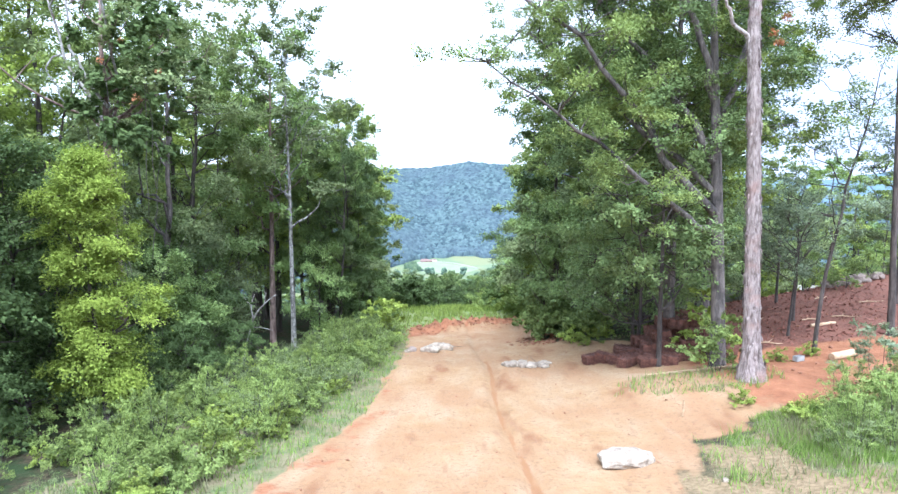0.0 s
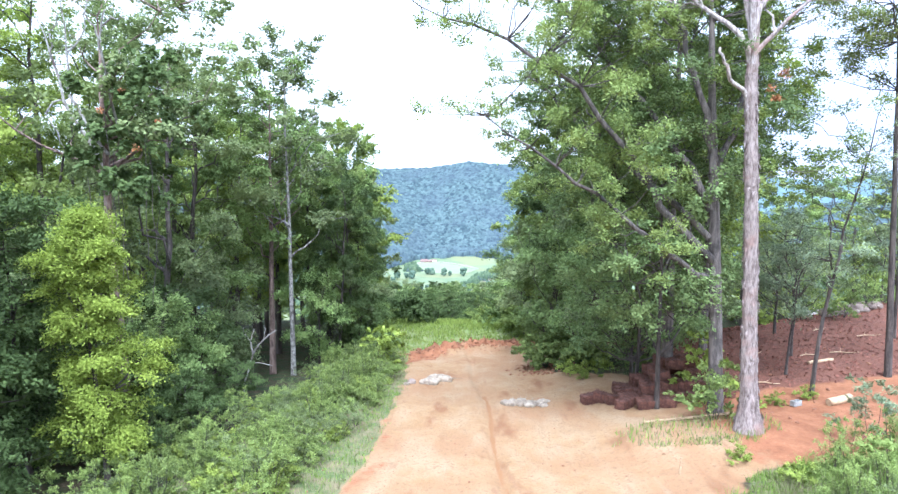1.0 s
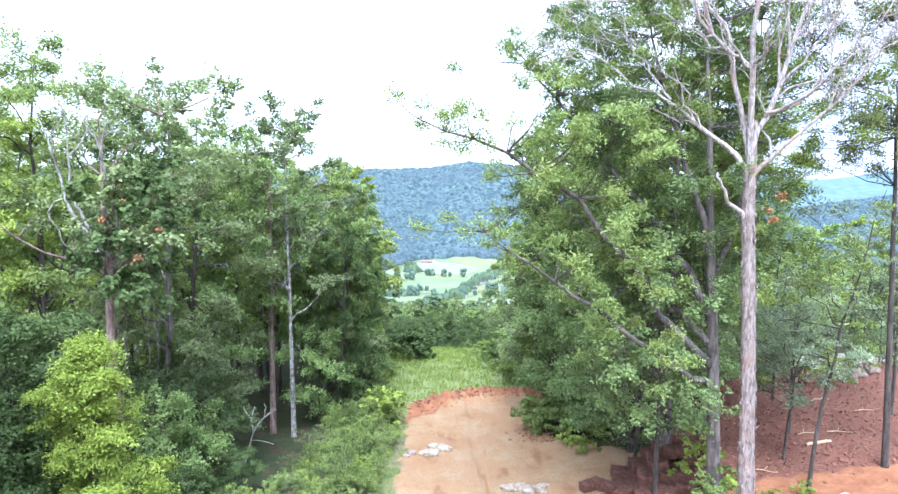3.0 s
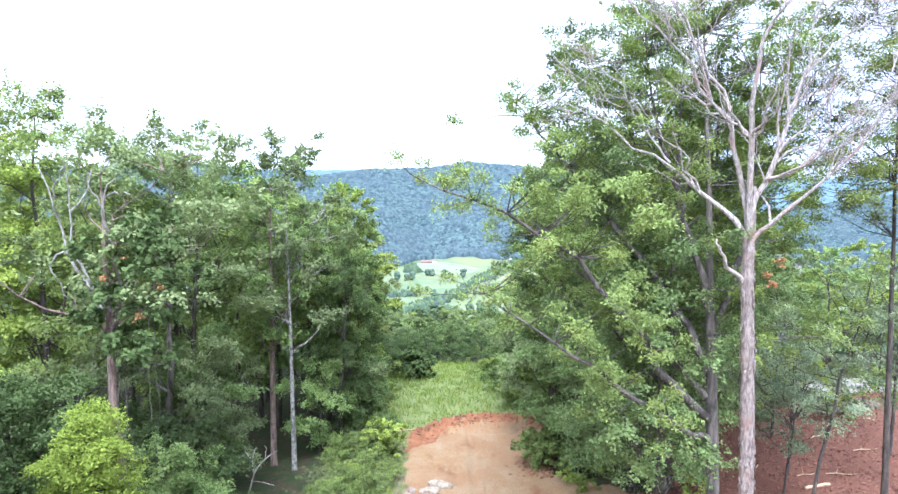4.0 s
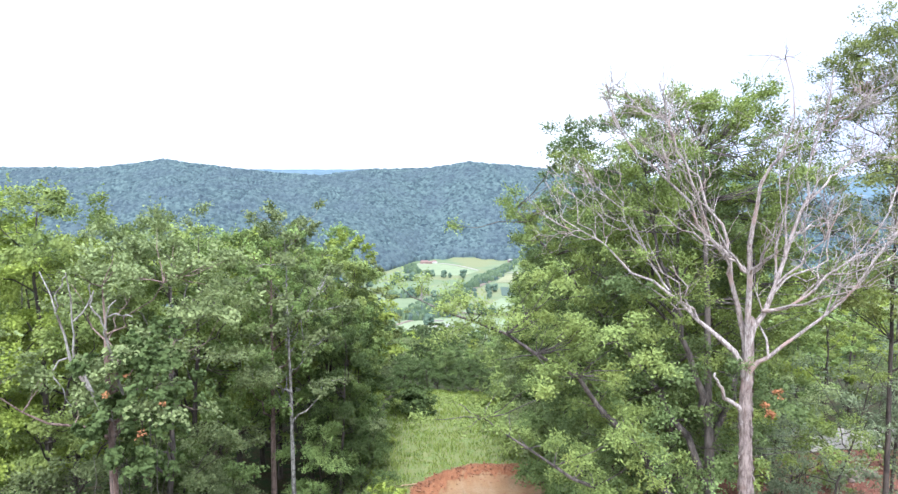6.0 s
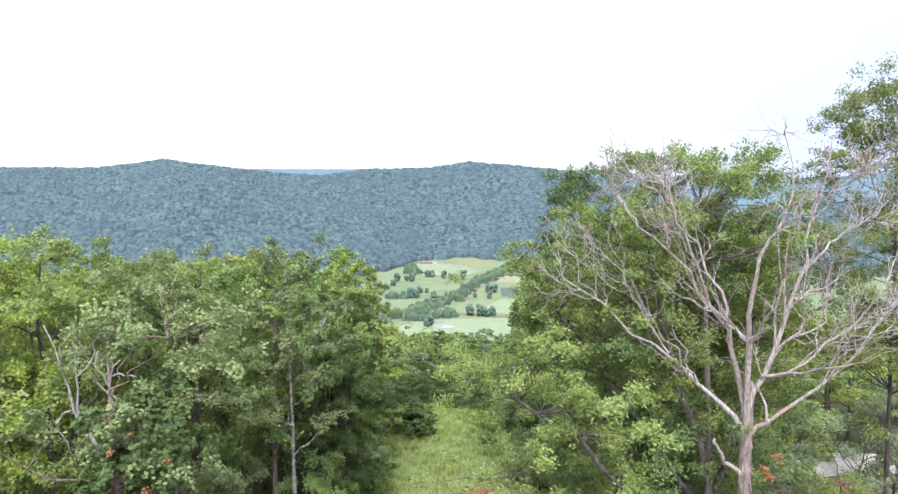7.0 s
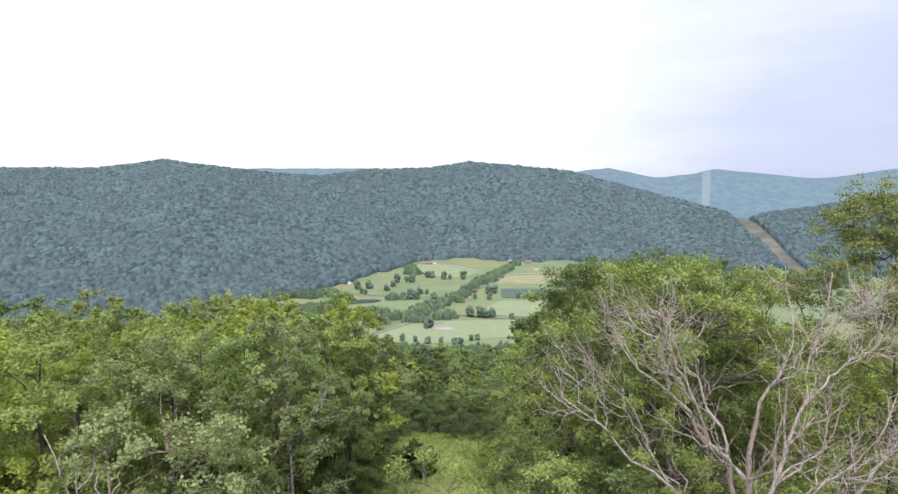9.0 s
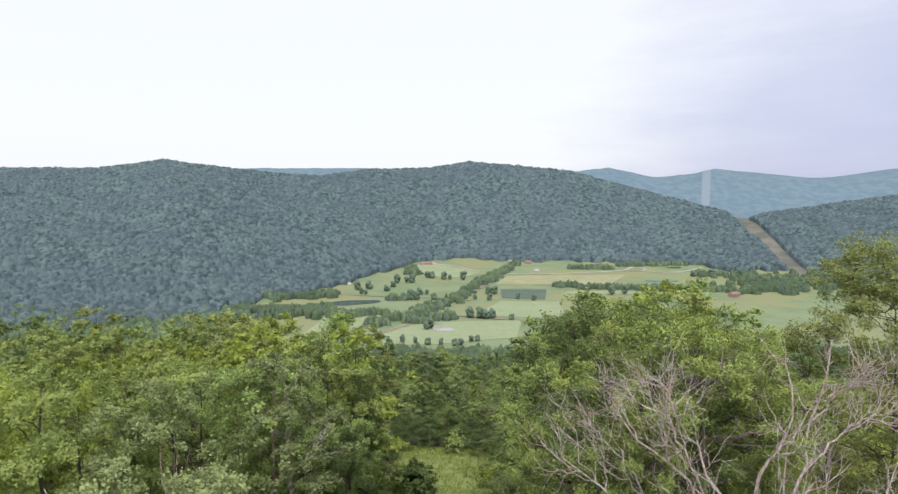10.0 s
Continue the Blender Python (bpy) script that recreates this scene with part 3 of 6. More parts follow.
def build_ground():
    xs = rows_of(np.arange(1500, 2100, 10), np.arange(-30, 36.01, 0.5), np.arange(-5.5, 8.01, 0.125), np.geomspace(36, 5200, 60), -np.geomspace(30, 5200, 60), np.arange(-1400, 1401, 50), np.arange(700, 1100, 12))
    ys = rows_of(np.arange(-12, 76, 0.5), np.geomspace(76, 5000, 85), -np.geomspace(12, 1500, 20), np.arange(700, 1900, 40), np.arange(3500, 4800, 40))
    X, Y = np.meshgrid(xs, ys)
    Z = land(X, Y)
    nx, ny = len(xs), len(ys)
    i, j = np.meshgrid(np.arange(ny - 1), np.arange(nx - 1), indexing="ij")
    a = i * nx + j
    F = np.stack([a, a + 1, a + nx + 1, a + nx], -1).reshape(-1, 4)
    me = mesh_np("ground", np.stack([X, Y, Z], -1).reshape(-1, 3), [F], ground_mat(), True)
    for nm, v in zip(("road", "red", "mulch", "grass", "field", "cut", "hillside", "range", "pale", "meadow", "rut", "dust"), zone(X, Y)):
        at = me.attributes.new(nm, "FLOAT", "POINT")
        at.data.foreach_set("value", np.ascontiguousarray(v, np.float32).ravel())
    tagged(new("ground", me), "sloping hillside ground of pale orange clay, grass and leaf litter down to valley fields", "ground", kind="structure")


def ground_mat():
    m, nt, N, L, p = mat("ground")
    fine, mid, big = noise_node(nt, 9.0, 8, 0.65), noise_node(nt, 1.4, 6, 0.6), noise_node(nt, 0.22, 4)

    def att(nm, wobble=0.5):
        a = N("ShaderNodeAttribute"); a.attribute_name = nm
        mm = N("ShaderNodeMath"); mm.operation = "MULTIPLY_ADD"
        s = N("ShaderNodeMath"); s.operation = "SUBTRACT"; s.inputs[1].default_value = 0.5
        L(mid.outputs["Fac"], s.inputs[0])
        L(s.outputs[0], mm.inputs[0]); mm.inputs[1].default_value = wobble * 2
        L(a.outputs["Fac"], mm.inputs[2])
        return span(nt, mm.outputs[0], 0.35, 0.65)

    f, g, b = (span(nt, n.outputs["Fac"], 0.35, 0.65) for n in (fine, mid, big))
    litter = mixc(nt, f, (0.035, 0.028, 0.016), (0.10, 0.075, 0.045))
    litter = mixc(nt, g, litter, (0.035, 0.055, 0.02))
    clay = mixc(nt, g, (0.268, 0.162, 0.080), (0.310, 0.206, 0.112))
    clay = mixc(nt, b, clay, (0.268, 0.156, 0.082))
    tcs, mps, streak = N("ShaderNodeTexCoord"), N("ShaderNodeMapping"), N("ShaderNodeTexNoise")
    mps.inputs["Scale"].default_value = (0.8, 0.32, 1.0)
    streak.inputs["Scale"].default_value, streak.inputs["Detail"].default_value = 1.0, 6.0
    L(tcs.outputs["Object"], mps.inputs[0]); L(mps.outputs[0], streak.inputs["Vector"])
    clay = mixc(nt, span(nt, streak.outputs["Fac"], 0.46, 0.74), clay, (0.312, 0.219, 0.131))
    clay = mixc(nt, span(nt, streak.outputs["Fac"], 0.42, 0.28), clay, (0.207, 0.104, 0.052))
    mps2, thin = N("ShaderNodeMapping"), N("ShaderNodeTexNoise")
    mps2.inputs["Scale"].default_value = (2.6, 0.5, 1.0)
    thin.inputs["Scale"].default_value, thin.inputs["Detail"].default_value = 1.0, 5.0
    L(tcs.outputs["Object"], mps2.inputs[0]); L(mps2.outputs[0], thin.inputs["Vector"])
    clay = mixc(nt, span(nt, thin.outputs["Fac"], 0.56, 0.90), clay, (0.318, 0.222, 0.140))
    clay = mixc(nt, span(nt, thin.outputs["Fac"], 0.38, 0.22), clay, (0.240, 0.136, 0.076))
    clay = mixc(nt, span(nt, fine.outputs["Fac"], 0.5, 0.7), clay, (0.202, 0.121, 0.068))
    red = mixc(nt, g, (0.175, 0.072, 0.036), (0.30, 0.142, 0.074))
    red = mixc(nt, f, red, (0.235, 0.10, 0.05))
    mulch = mixc(nt, f, (0.078, 0.034, 0.025), (0.214, 0.102, 0.070))
    mulch = mixc(nt, g, mulch, (0.160, 0.072, 0.048))
    grass = mixc(nt, f, (0.075, 0.105, 0.036), (0.14, 0.165, 0.065))
    grass = mixc(nt, g, grass, (0.20, 0.165, 0.095))
    n3, n4 = noise_node(nt, 0.02, 4), noise_node(nt, 0.006, 3)
    field = mixc(nt, span(nt, n3.outputs["Fac"], 0.4, 0.62), (0.112, 0.148, 0.080), (0.140, 0.172, 0.098))
    field = mixc(nt, span(nt, n4.outputs["Fac"], 0.45, 0.6), field, (0.155, 0.165, 0.085))
    cut = mixc(nt, span(nt, n3.outputs["Fac"], 0.35, 0.65), (0.074, 0.078, 0.068), (0.125, 0.115, 0.100))
    c = mixc(nt, att("grass"), litter, grass)
    c = mixc(nt, att("dust", 0.5), c, mixc(nt, f, (0.15, 0.108, 0.058), (0.25, 0.18, 0.103)))
    c = mixc(nt, att("meadow", 0.2), c, mixc(nt, g, mixc(nt, f, (0.11, 0.155, 0.045), (0.18, 0.22, 0.075)), (0.19, 0.20, 0.08)))
    c = mixc(nt, att("road", 0.35), c, clay)
    c = mixc(nt, att("red", 0.7), c, red)
    c = mixc(nt, att("rut", 0.35), c, (0.240, 0.126, 0.060))
    c = mixc(nt, att("mulch", 0.4), c, mulch)
    c = mixc(nt, att("field", 0.1), c, field)
    # hill floor takes the canopy's green, blued by painted-in haze
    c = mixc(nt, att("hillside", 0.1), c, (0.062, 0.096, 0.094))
    # the range's blue is distance haze painted into its ground colour
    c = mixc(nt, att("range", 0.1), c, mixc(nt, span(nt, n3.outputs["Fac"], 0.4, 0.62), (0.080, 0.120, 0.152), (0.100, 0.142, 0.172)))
    c = mixc(nt, att("cut", 0.1), c, cut)
    # its cleared strip, paled and blued by the same painted haze
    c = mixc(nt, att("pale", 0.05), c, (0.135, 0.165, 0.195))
    L(c, p.inputs["Base Color"])
    p.inputs["Roughness"].default_value = 0.95
    p.inputs["Specular IOR Level"].default_value = 0.15
    add = N("ShaderNodeMath"); add.operation = "MULTIPLY_ADD"
    L(mid.outputs["Fac"], add.inputs[0]); add.inputs[1].default_value = 2.0
    L(fine.outputs["Fac"], add.inputs[2])
    bump(nt, p, add.outputs[0], 0.7, 0.10)
    return m


build_ground()


def gz(x, y):
    return float(land(x, y))


# ---- far woods ----


def dome_field(name, X, Y, D, H, rng, material, label, lift=0.35, split=3):
    """Treetops seen from far: uneven low-sided domes of width D and height H on the land, as one mesh."""
    # each crown is a cluster of smaller masses
    X, Y, D, H = (np.repeat(v, split) for v in (X, Y, D, H))
    n = len(X)
    off, turn = 0.30 * D * np.sqrt(rng.uniform(0, 1, n)), rng.uniform(0, 6.28, n)
    X, Y = X + off * np.cos(turn), Y + off * np.sin(turn)
    H = H * (1.05 - 0.9 * (off / D) ** 1.2) * rng.uniform(0.82, 1.08, n)
    D = D * rng.uniform(0.5, 0.8, n)
    k = 7
    ang = np.arange(k) * 2 * np.pi / k
    V = np.empty((n, 2 * k + 1, 3))
    a = ang[None] + rng.uniform(0, 6.28, (n, 1))
    r0 = 0.5 * D[:, None] * rng.uniform(0.75, 1.15, (n, k))
    r1 = 0.5 * D[:, None] * rng.uniform(0.5, 0.95, (n, k))
    Z = land(X, Y)
    V[:, :k, 0], V[:, :k, 1] = X[:, None] + r0 * np.cos(a), Y[:, None] + r0 * np.sin(a)
    V[:, :k, 2] = Z[:, None] + H[:, None] * lift * rng.uniform(0.7, 1.2, (n, k))
    V[:, k:2 * k, 0], V[:, k:2 * k, 1] = X[:, None] + r1 * np.cos(a + 0.4), Y[:, None] + r1 * np.sin(a + 0.4)
    V[:, k:2 * k, 2] = Z[:, None] + H[:, None] * (1 - (1 - lift) * rng.uniform(0.2, 0.45, (n, k)))
    V[:, 2 * k, 0], V[:, 2 * k, 1], V[:, 2 * k, 2] = X + rng.normal(0, 0.08, n) * D, Y + rng.normal(0, 0.08, n) * D, Z + H
    j = np.arange(k)
    q = np.stack([j, (j + 1) % k, k + (j + 1) % k, k + j], 1)
    t = np.stack([k + j, k + (j + 1) % k, np.full(k, 2 * k)], 1)
    base = (np.arange(n) * (2 * k + 1))[:, None, None]
    me = mesh_np(name, V.reshape(-1, 3), [(q[None] + base).reshape(-1, 4), (t[None] + base).reshape(-1, 3)], material, True)
    return tagged(new(name, me), label, "forest", kind="stuff")


def canopy_mat(name, dark, light, scale=0.35):
    m, nt, N, L, p = mat(name)
    geo = N("ShaderNodeNewGeometry")
    n = noise_node(nt, scale, 5, 0.7)
    c = mixc(nt, geo.outputs["Random Per Island"], dark, light)
    c = mixc(nt, span(nt, n.outputs["Fac"], 0.45, 0.7), c, tuple(0.85 * v for v in dark))
    big = noise_node(nt, 0.006, 3)
    c = mixc(nt, span(nt, big.outputs["Fac"], 0.4, 0.7), c, tuple(0.8 * a + 0.1 * b for a, b in zip(dark, light)))
    L(c, p.inputs["Base Color"])
    p.inputs["Roughness"].default_value = 0.95
    p.inputs["Specular IOR Level"].default_value = 0.1
    bump(nt, p, n.outputs["Fac"], 0.8, 1.5)
    return m


M["belt_canopy"] = canopy_mat("belt_canopy", (0.046, 0.068, 0.060), (0.100, 0.128, 0.100))
M["valley_canopy"] = canopy_mat("valley_canopy", (0.050, 0.076, 0.044), (0.112, 0.148, 0.078))
M["field_canopy"] = canopy_mat("field_canopy", (0.066, 0.100, 0.074), (0.122, 0.162, 0.106))


def crowns(x, y, cell, seed):
    """Treetops as a relief: for each place the height (0 to 1) of the crown that covers it, and that crown's own tone."""
    best, tone = np.full(x.shape, -1.0), np.zeros(x.shape)
    gx, gy = np.floor(x / cell), np.floor(y / cell)

    def rnd(i, j, k):
        v = np.sin(i * 127.1 + j * 311.7 + k * 74.7 + seed) * 43758.5453
        return v - np.floor(v)
    for di in (-1, 0, 1):
        for dj in (-1, 0, 1):
            i, j = gx + di, gy + dj
            px, py = (i + rnd(i, j, 1)) * cell, (j + rnd(i, j, 2)) * cell
            r = cell * (0.46 + 0.31 * rnd(i, j, 3))
            q = np.sqrt(np.clip(1 - ((x - px) ** 2 + (y - py) ** 2) / r ** 2, 0, 1)) * (0.55 + 0.45 * rnd(i, j, 4))
            better = q > best
            best, tone = np.where(better, q, best), np.where(better, rnd(i, j, 5), tone)
    return best, tone


def hill_forest():
    """The canopy over the hills across the valley: one sheet with the relief of its treetops, standing up from the fields at its foot."""
    us = np.linspace(-0.72, 0.74, 1000)
    ts = np.concatenate([[0, 0.0008], np.linspace(0.004, 1.03, 300)])
    U, S = np.meshgrid(us, ts)
    foot, crest = np.interp(U, HU, HFOOT), np.interp(U, HU, HTOP)
    foot = foot + 22 * np.sin(U * 61) * np.sin(U * 23 + 1) + 8 * np.sin(U * 210)
    Y = foot + S * (crest - foot)
    X = U * Y
    near = zone(X, Y)
    hgt, tone = crowns(X, Y, 8.6, 3.0)
    big = 0.5 + 0.5 * wave(X, Y, 330.0, 2.0)
    Z = land(X, Y) + np.where(S <= 0, -1.0, 5.0 + 6.5 * np.maximum(hgt, 0) + 2.5 * ((tone * 7.31) % 1.0) * (hgt > 0.05) + 2.5 * wave(X, Y, 75.0))
    Z = np.where(near[5] > 0.3, land(X, Y) - 6.0, Z)
    nx, ny = len(us), len(ts)
    i, j = np.meshgrid(np.arange(ny - 1), np.arange(nx - 1), indexing="ij")
    a = i * nx + j
    me = mesh_np("hill_forest", np.stack([X, Y, Z], -1).reshape(-1, 3), [np.stack([a, a + 1, a + nx + 1, a + nx], -1).reshape(-1, 4)], M["hazy_hill_canopy"])
    for nm, v in (("tone", tone), ("stand", big)):
        me.attributes.new(nm, "FLOAT", "POINT").data.foreach_set("value", np.ascontiguousarray(v, np.float32).ravel())
    tagged(new("hill_forest", me), "dense green summer forest over the hills across the valley, blue haze painted in", "forest", kind="stuff")


def canopy_sheet_mat():
    m, nt, N, L, p = mat("hazy_hill_canopy")

    def att(nm):
        a = N("ShaderNodeAttribute"); a.attribute_name = nm
        return a.outputs["Fac"]
    # greens shifted to blue: the valley haze is put into the canopy colour
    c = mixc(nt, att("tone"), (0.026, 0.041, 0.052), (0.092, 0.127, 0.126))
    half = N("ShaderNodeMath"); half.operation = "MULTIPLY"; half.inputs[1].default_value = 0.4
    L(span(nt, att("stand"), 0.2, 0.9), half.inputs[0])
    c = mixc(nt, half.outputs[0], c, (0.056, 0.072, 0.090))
    n = noise_node(nt, 0.5, 4, 0.7)
    L(c, p.inputs["Base Color"])
    p.inputs["Roughness"].default_value, p.inputs["Specular IOR Level"].default_value = 0.95, 0.1
    bump(nt, p, n.outputs["Fac"], 0.8, 1.2)
    return m


M["hazy_hill_canopy"] = canopy_sheet_mat()


def slope_woods():
    rng = np.random.default_rng(11)
    # the near slope below the clearing, down to the valley
    n = 6000
    Y = np.sqrt(rng.uniform(230 ** 2, 790 ** 2, n))
    X = rng.uniform(-0.95, 0.95, n) * Y
    ok = Y < 770 + 25 * wave(X, Y, 160.0) - 25 * (np.abs(X / Y) < 0.3)
    X, Y = X[ok], Y[ok]
    dome_field("slope_forest", X, Y, rng.uniform(8, 13, len(X)), rng.uniform(9, 17, len(X)), rng, M["valley_canopy"], "green treetops down the slope below the clearing", 0.35, 2)


hill_forest()
slope_woods()

# ---- trees that stand by themselves ----


def stand(root, x, y, turn=0.0, sink=0.0):
    root.matrix_basis = pose(x, y, gz(x, y) - sink, 0, 0, turn) @ Matrix.Diagonal((*root.scale, 1))
    return root


def dead_tree():
    """The big dead tree: pale peeling trunk, a fan of bare limbs and fine twigs."""
    rng = np.random.default_rng(5)
    bx, by = 9.75, 20.3
    z = gz(bx, by)
    root = thing("dead_tree", pose(bx, by, z), "tall dead tree with pale peeling bark and bare spreading limbs", "tree")
    T = spline([(0.05, 0, -0.4), (0.02, 0, 0.5), (-0.05, 0, 2.6), (-0.12, 0, 5.6), (-0.25, -0.05, 8.6), (-0.36, -0.05, 10.8), (-0.3, 0, 12.0), (-0.22, 0, 13.6)], 26)
    R = np.interp(T[:, 2], [-0.4, 0.1, 0.7, 2, 5.6, 10.6, 12.0, 13.6], [0.60, 0.46, 0.31, 0.245, 0.21, 0.19, 0.17, 0.05])
    R = R * (1 + 0.04 * np.sin(T[:, 2] * 3.1))
    V, F = tubes([(T, R, 18)])
    V[:, :2] += 0.022 * np.stack([wave(V[:, 2] * 1.0, 9 * np.arctan2(V[:, 1], V[:, 0]), 2.3), wave(V[:, 2] * 1.3, 7 * np.arctan2(V[:, 1], V[:, 0]), 1.9, 2.0)], 1)
    child("trunk", mesh_np("trunk", V, F, M["shaggy_bark"], True), root)
    limbs = [
        (0.105, [(9.23, 20.2, 12.1), (8.75, 20.0, 12.55), (8.35, 19.8, 13.1), (8.16, 19.7, 13.45)]),
        (0.115, [(9.17, 20.3, 13.78), (8.69, 20.4, 14.30), (8.31, 20.5, 14.64), (7.67, 20.8, 15.37), (6.51, 21.3, 16.14), (5.82, 21.6, 16.53), (5.24, 22.0, 17.20), (4.81, 22.3, 17.51), (4.01, 22.8, 17.99)]),
        (0.070, [(7.13, 21.0, 15.81), (6.69, 21.3, 16.43), (6.57, 21.6, 17.02), (6.04, 21.8, 17.65), (5.69, 22.0, 18.38), (5.17, 22.3, 19.01)]),
        (0.115, [(9.35, 20.3, 13.97), (8.91, 20.1, 15.74), (8.55, 20.0, 16.87), (7.77, 19.9, 17.80), (7.14, 19.7, 18.73), (6.19, 19.5, 19.56), (5.30, 19.4, 20.18), (4.60, 19.4, 22.00)]),
        (0.100, [(8.55, 20.0, 16.87), (8.46, 20.2, 17.71), (7.88, 20.5, 19.09), (7.25, 20.6, 20.07), (6.68, 20.6, 21.55), (6.13, 20.6, 22.19)]),
        (0.120, [(9.35, 20.2, 14.02), (9.04, 19.6, 16.82), (8.93, 19.3, 17.80), (8.95, 19.0, 18.90), (9.15, 18.8, 19.70), (9.47, 18.7, 20.46), (9.66, 18.7, 21.64), (9.41, 18.8, 23.41)]),
        (0.120, [(9.50, 20.3, 14.54), (10.00, 20.3, 15.47), (10.30, 20.3, 16.77), (10.83, 20.4, 18.02), (11.11, 20.5, 18.91), (11.20, 20.6, 19.99), (11.62, 20.7, 21.52), (11.93, 20.8, 23.49)]),
        (0.070, [(11.09, 20.5, 18.54), (11.78, 20.6, 19.25), (12.59, 20.8, 19.82), (13.34, 21.0, 20.12), (13.88, 21.2, 20.80)]),
        (0.055, [(11.53, 20.7, 20.97), (11.67, 20.6, 21.22), (12.23, 20.4, 21.70), (12.60, 20.2, 22.12), (13.11, 20.1, 22.67)]),
        (0.100, [(9.78, 20.2, 15.29), (10.34, 19.9, 15.45), (10.91, 19.7, 15.89), (11.51, 19.6, 16.56), (12.11, 19.5, 17.12), (12.52, 19.4, 17.77), (13.12, 19.4, 18.98)]),
        (0.100, [(9.42, 20.2, 13.27), (9.88, 19.9, 13.88), (10.40, 19.6, 14.49), (11.23, 19.3, 15.25), (11.82, 19.2, 15.91), (12.37, 19.1, 16.99), (13.16, 19.0, 17.88)]),
        (0.070, [(10.01, 20.4, 15.62), (11.06, 21.0, 16.25), (12.25, 21.5, 16.56), (12.70, 21.8, 17.25), (12.65, 22.0, 18.09), (13.03, 22.2, 18.73)]),
        (0.080, [(7.94, 19.9, 17.60), (7.28, 19.4, 18.98), (6.53, 19.1, 20.39), (6.14, 19.0, 21.24), (5.40, 19.0, 21.71)]),
    ]
    for rb, P in limbs:
        if rb > 0.09 and P[0][2] < 14.6:
            P = [(9.42, 20.28, P[0][2] - 0.9)] + P
        P = np.array(P)
        P[:, 2] = np.minimum(P[:, 2], 20 + 0.78 * (P[:, 2] - 20))
        P = spline(P - np.array([bx, by, z]), 14)
        P[2:-1] += rng.normal(0, 0.05, (11, 3))
        short = rb < 0.106 and len(P) and P[-1][2] < 12.5
        tip = 0.04 if short else 0.017
        rb *= 0.95 if P[0][2] < 13.4 and rb > 0.09 else 0.55
        lines = [(P, tip + (rb - tip) * (1 - np.linspace(0, 1, 14)) ** 1.5, 9)]
        d0 = P[-1] - P[0]
        d0 /= np.linalg.norm(d0)
        if not short:
            for q in range(10):
                i = rng.integers(3, 14)
                a = P[i]
                tan = P[min(i + 1, 13)] - P[i - 1]
                tan /= np.linalg.norm(tan)
                d = tan * 0.95 + rng.normal(0, 0.5, 3) + np.array([0, 0, 0.12])
                d /= np.linalg.norm(d)
                ln = rng.uniform(1.6, 4.0) * (1.1 - 0.03 * i) * (0.6 if P[i][2] > 16.5 else 1.0)
                r1 = np.interp(i, [0, 13], [rb, 0.03]) * 0.55
                ln *= 0.5 if a[2] > 19.0 else 1.0
                ln *= min(1.0, max(0.12, (21.3 - a[2]) / max(d[2] * ln, 0.01)))
                Q = curve_pts(a, a + d * ln, 0.15, rng, 7, 0.05)
                lines.append((Q, np.linspace(r1, 0.008, 7), 5))
                for _ in range(6):
                    b = Q[rng.integers(2, 7)]
                    e = d * 0.9 + rng.normal(0, 0.55, 3) + np.array([0, 0, 0.12])
                    e /= np.linalg.norm(e)
                    W = curve_pts(b, b + e * rng.uniform(0.5, 1.5) * (0.5 if b[2] > 20.5 else 1.0), 0.1, rng, 5, 0.07)
                    lines.append((W, np.linspace(0.014, 0.005, 5), 3))
                    if rng.random() < 0.7:
                        b = W[rng.integers(1, 4)]
                        e = e + rng.normal(0, 0.7, 3)
                        e /= np.linalg.norm(e)
                        lines.append((curve_pts(b, b + e * rng.uniform(0.3, 0.8), 0.1, rng, 3, 0.05), np.linspace(0.007, 0.004, 3), 3))
        V, F = tubes(lines)
        child("limb", mesh_np("limb", V, F, M["dead_bark"], True), root)
    # shaggy plates of bark that peel off the trunk
    k = 420
    zc = rng.uniform(0.3, 12.1, k)
    a = rng.uniform(0, 6.28, k)
    rr = np.interp(zc, T[:, 2], R) + 0.012
    C = np.stack([np.interp(zc, T[:, 2], T[:, 0]) + rr * np.cos(a), np.interp(zc, T[:, 2], T[:, 1]) + rr * np.sin(a), zc], 1)
    o = np.stack([np.cos(a), np.sin(a), 0 * a], 1)
    V, F = leaves(C, 1.1 * o, 0.24, rng, 4.5, 0.32, 0.3 * o + np.array([0, 0, 0.4]))
    child("peeling_bark", mesh_np("peeling_bark", V, [F], M["shaggy_bark"]), root, "shaggy peeling plates of pale bark")["kind"] = "stuff"
    # a tuft of withered leaves at the fork
    C = np.array([(0.15, -0.2, 10.9), (0.35, -0.1, 10.5), (0.45, -0.2, 11.2)]) + rng.normal(0, 0.05, (3, 3))
    V, F = puffs(C, (0, 0, 10), 0.3, 60, 0.11, rng)
    child("withered_leaves", mesh_np("withered_leaves", V, [F], M["dry_leaf"]), root, "withered orange-brown leaves at the fork")
    return root


dead_tree()

ox, oy = 9.78, 22.9
oz = gz(ox, oy)


def rel(P, x, y, z):
    return np.array(P, float) - np.array([x, y, z])


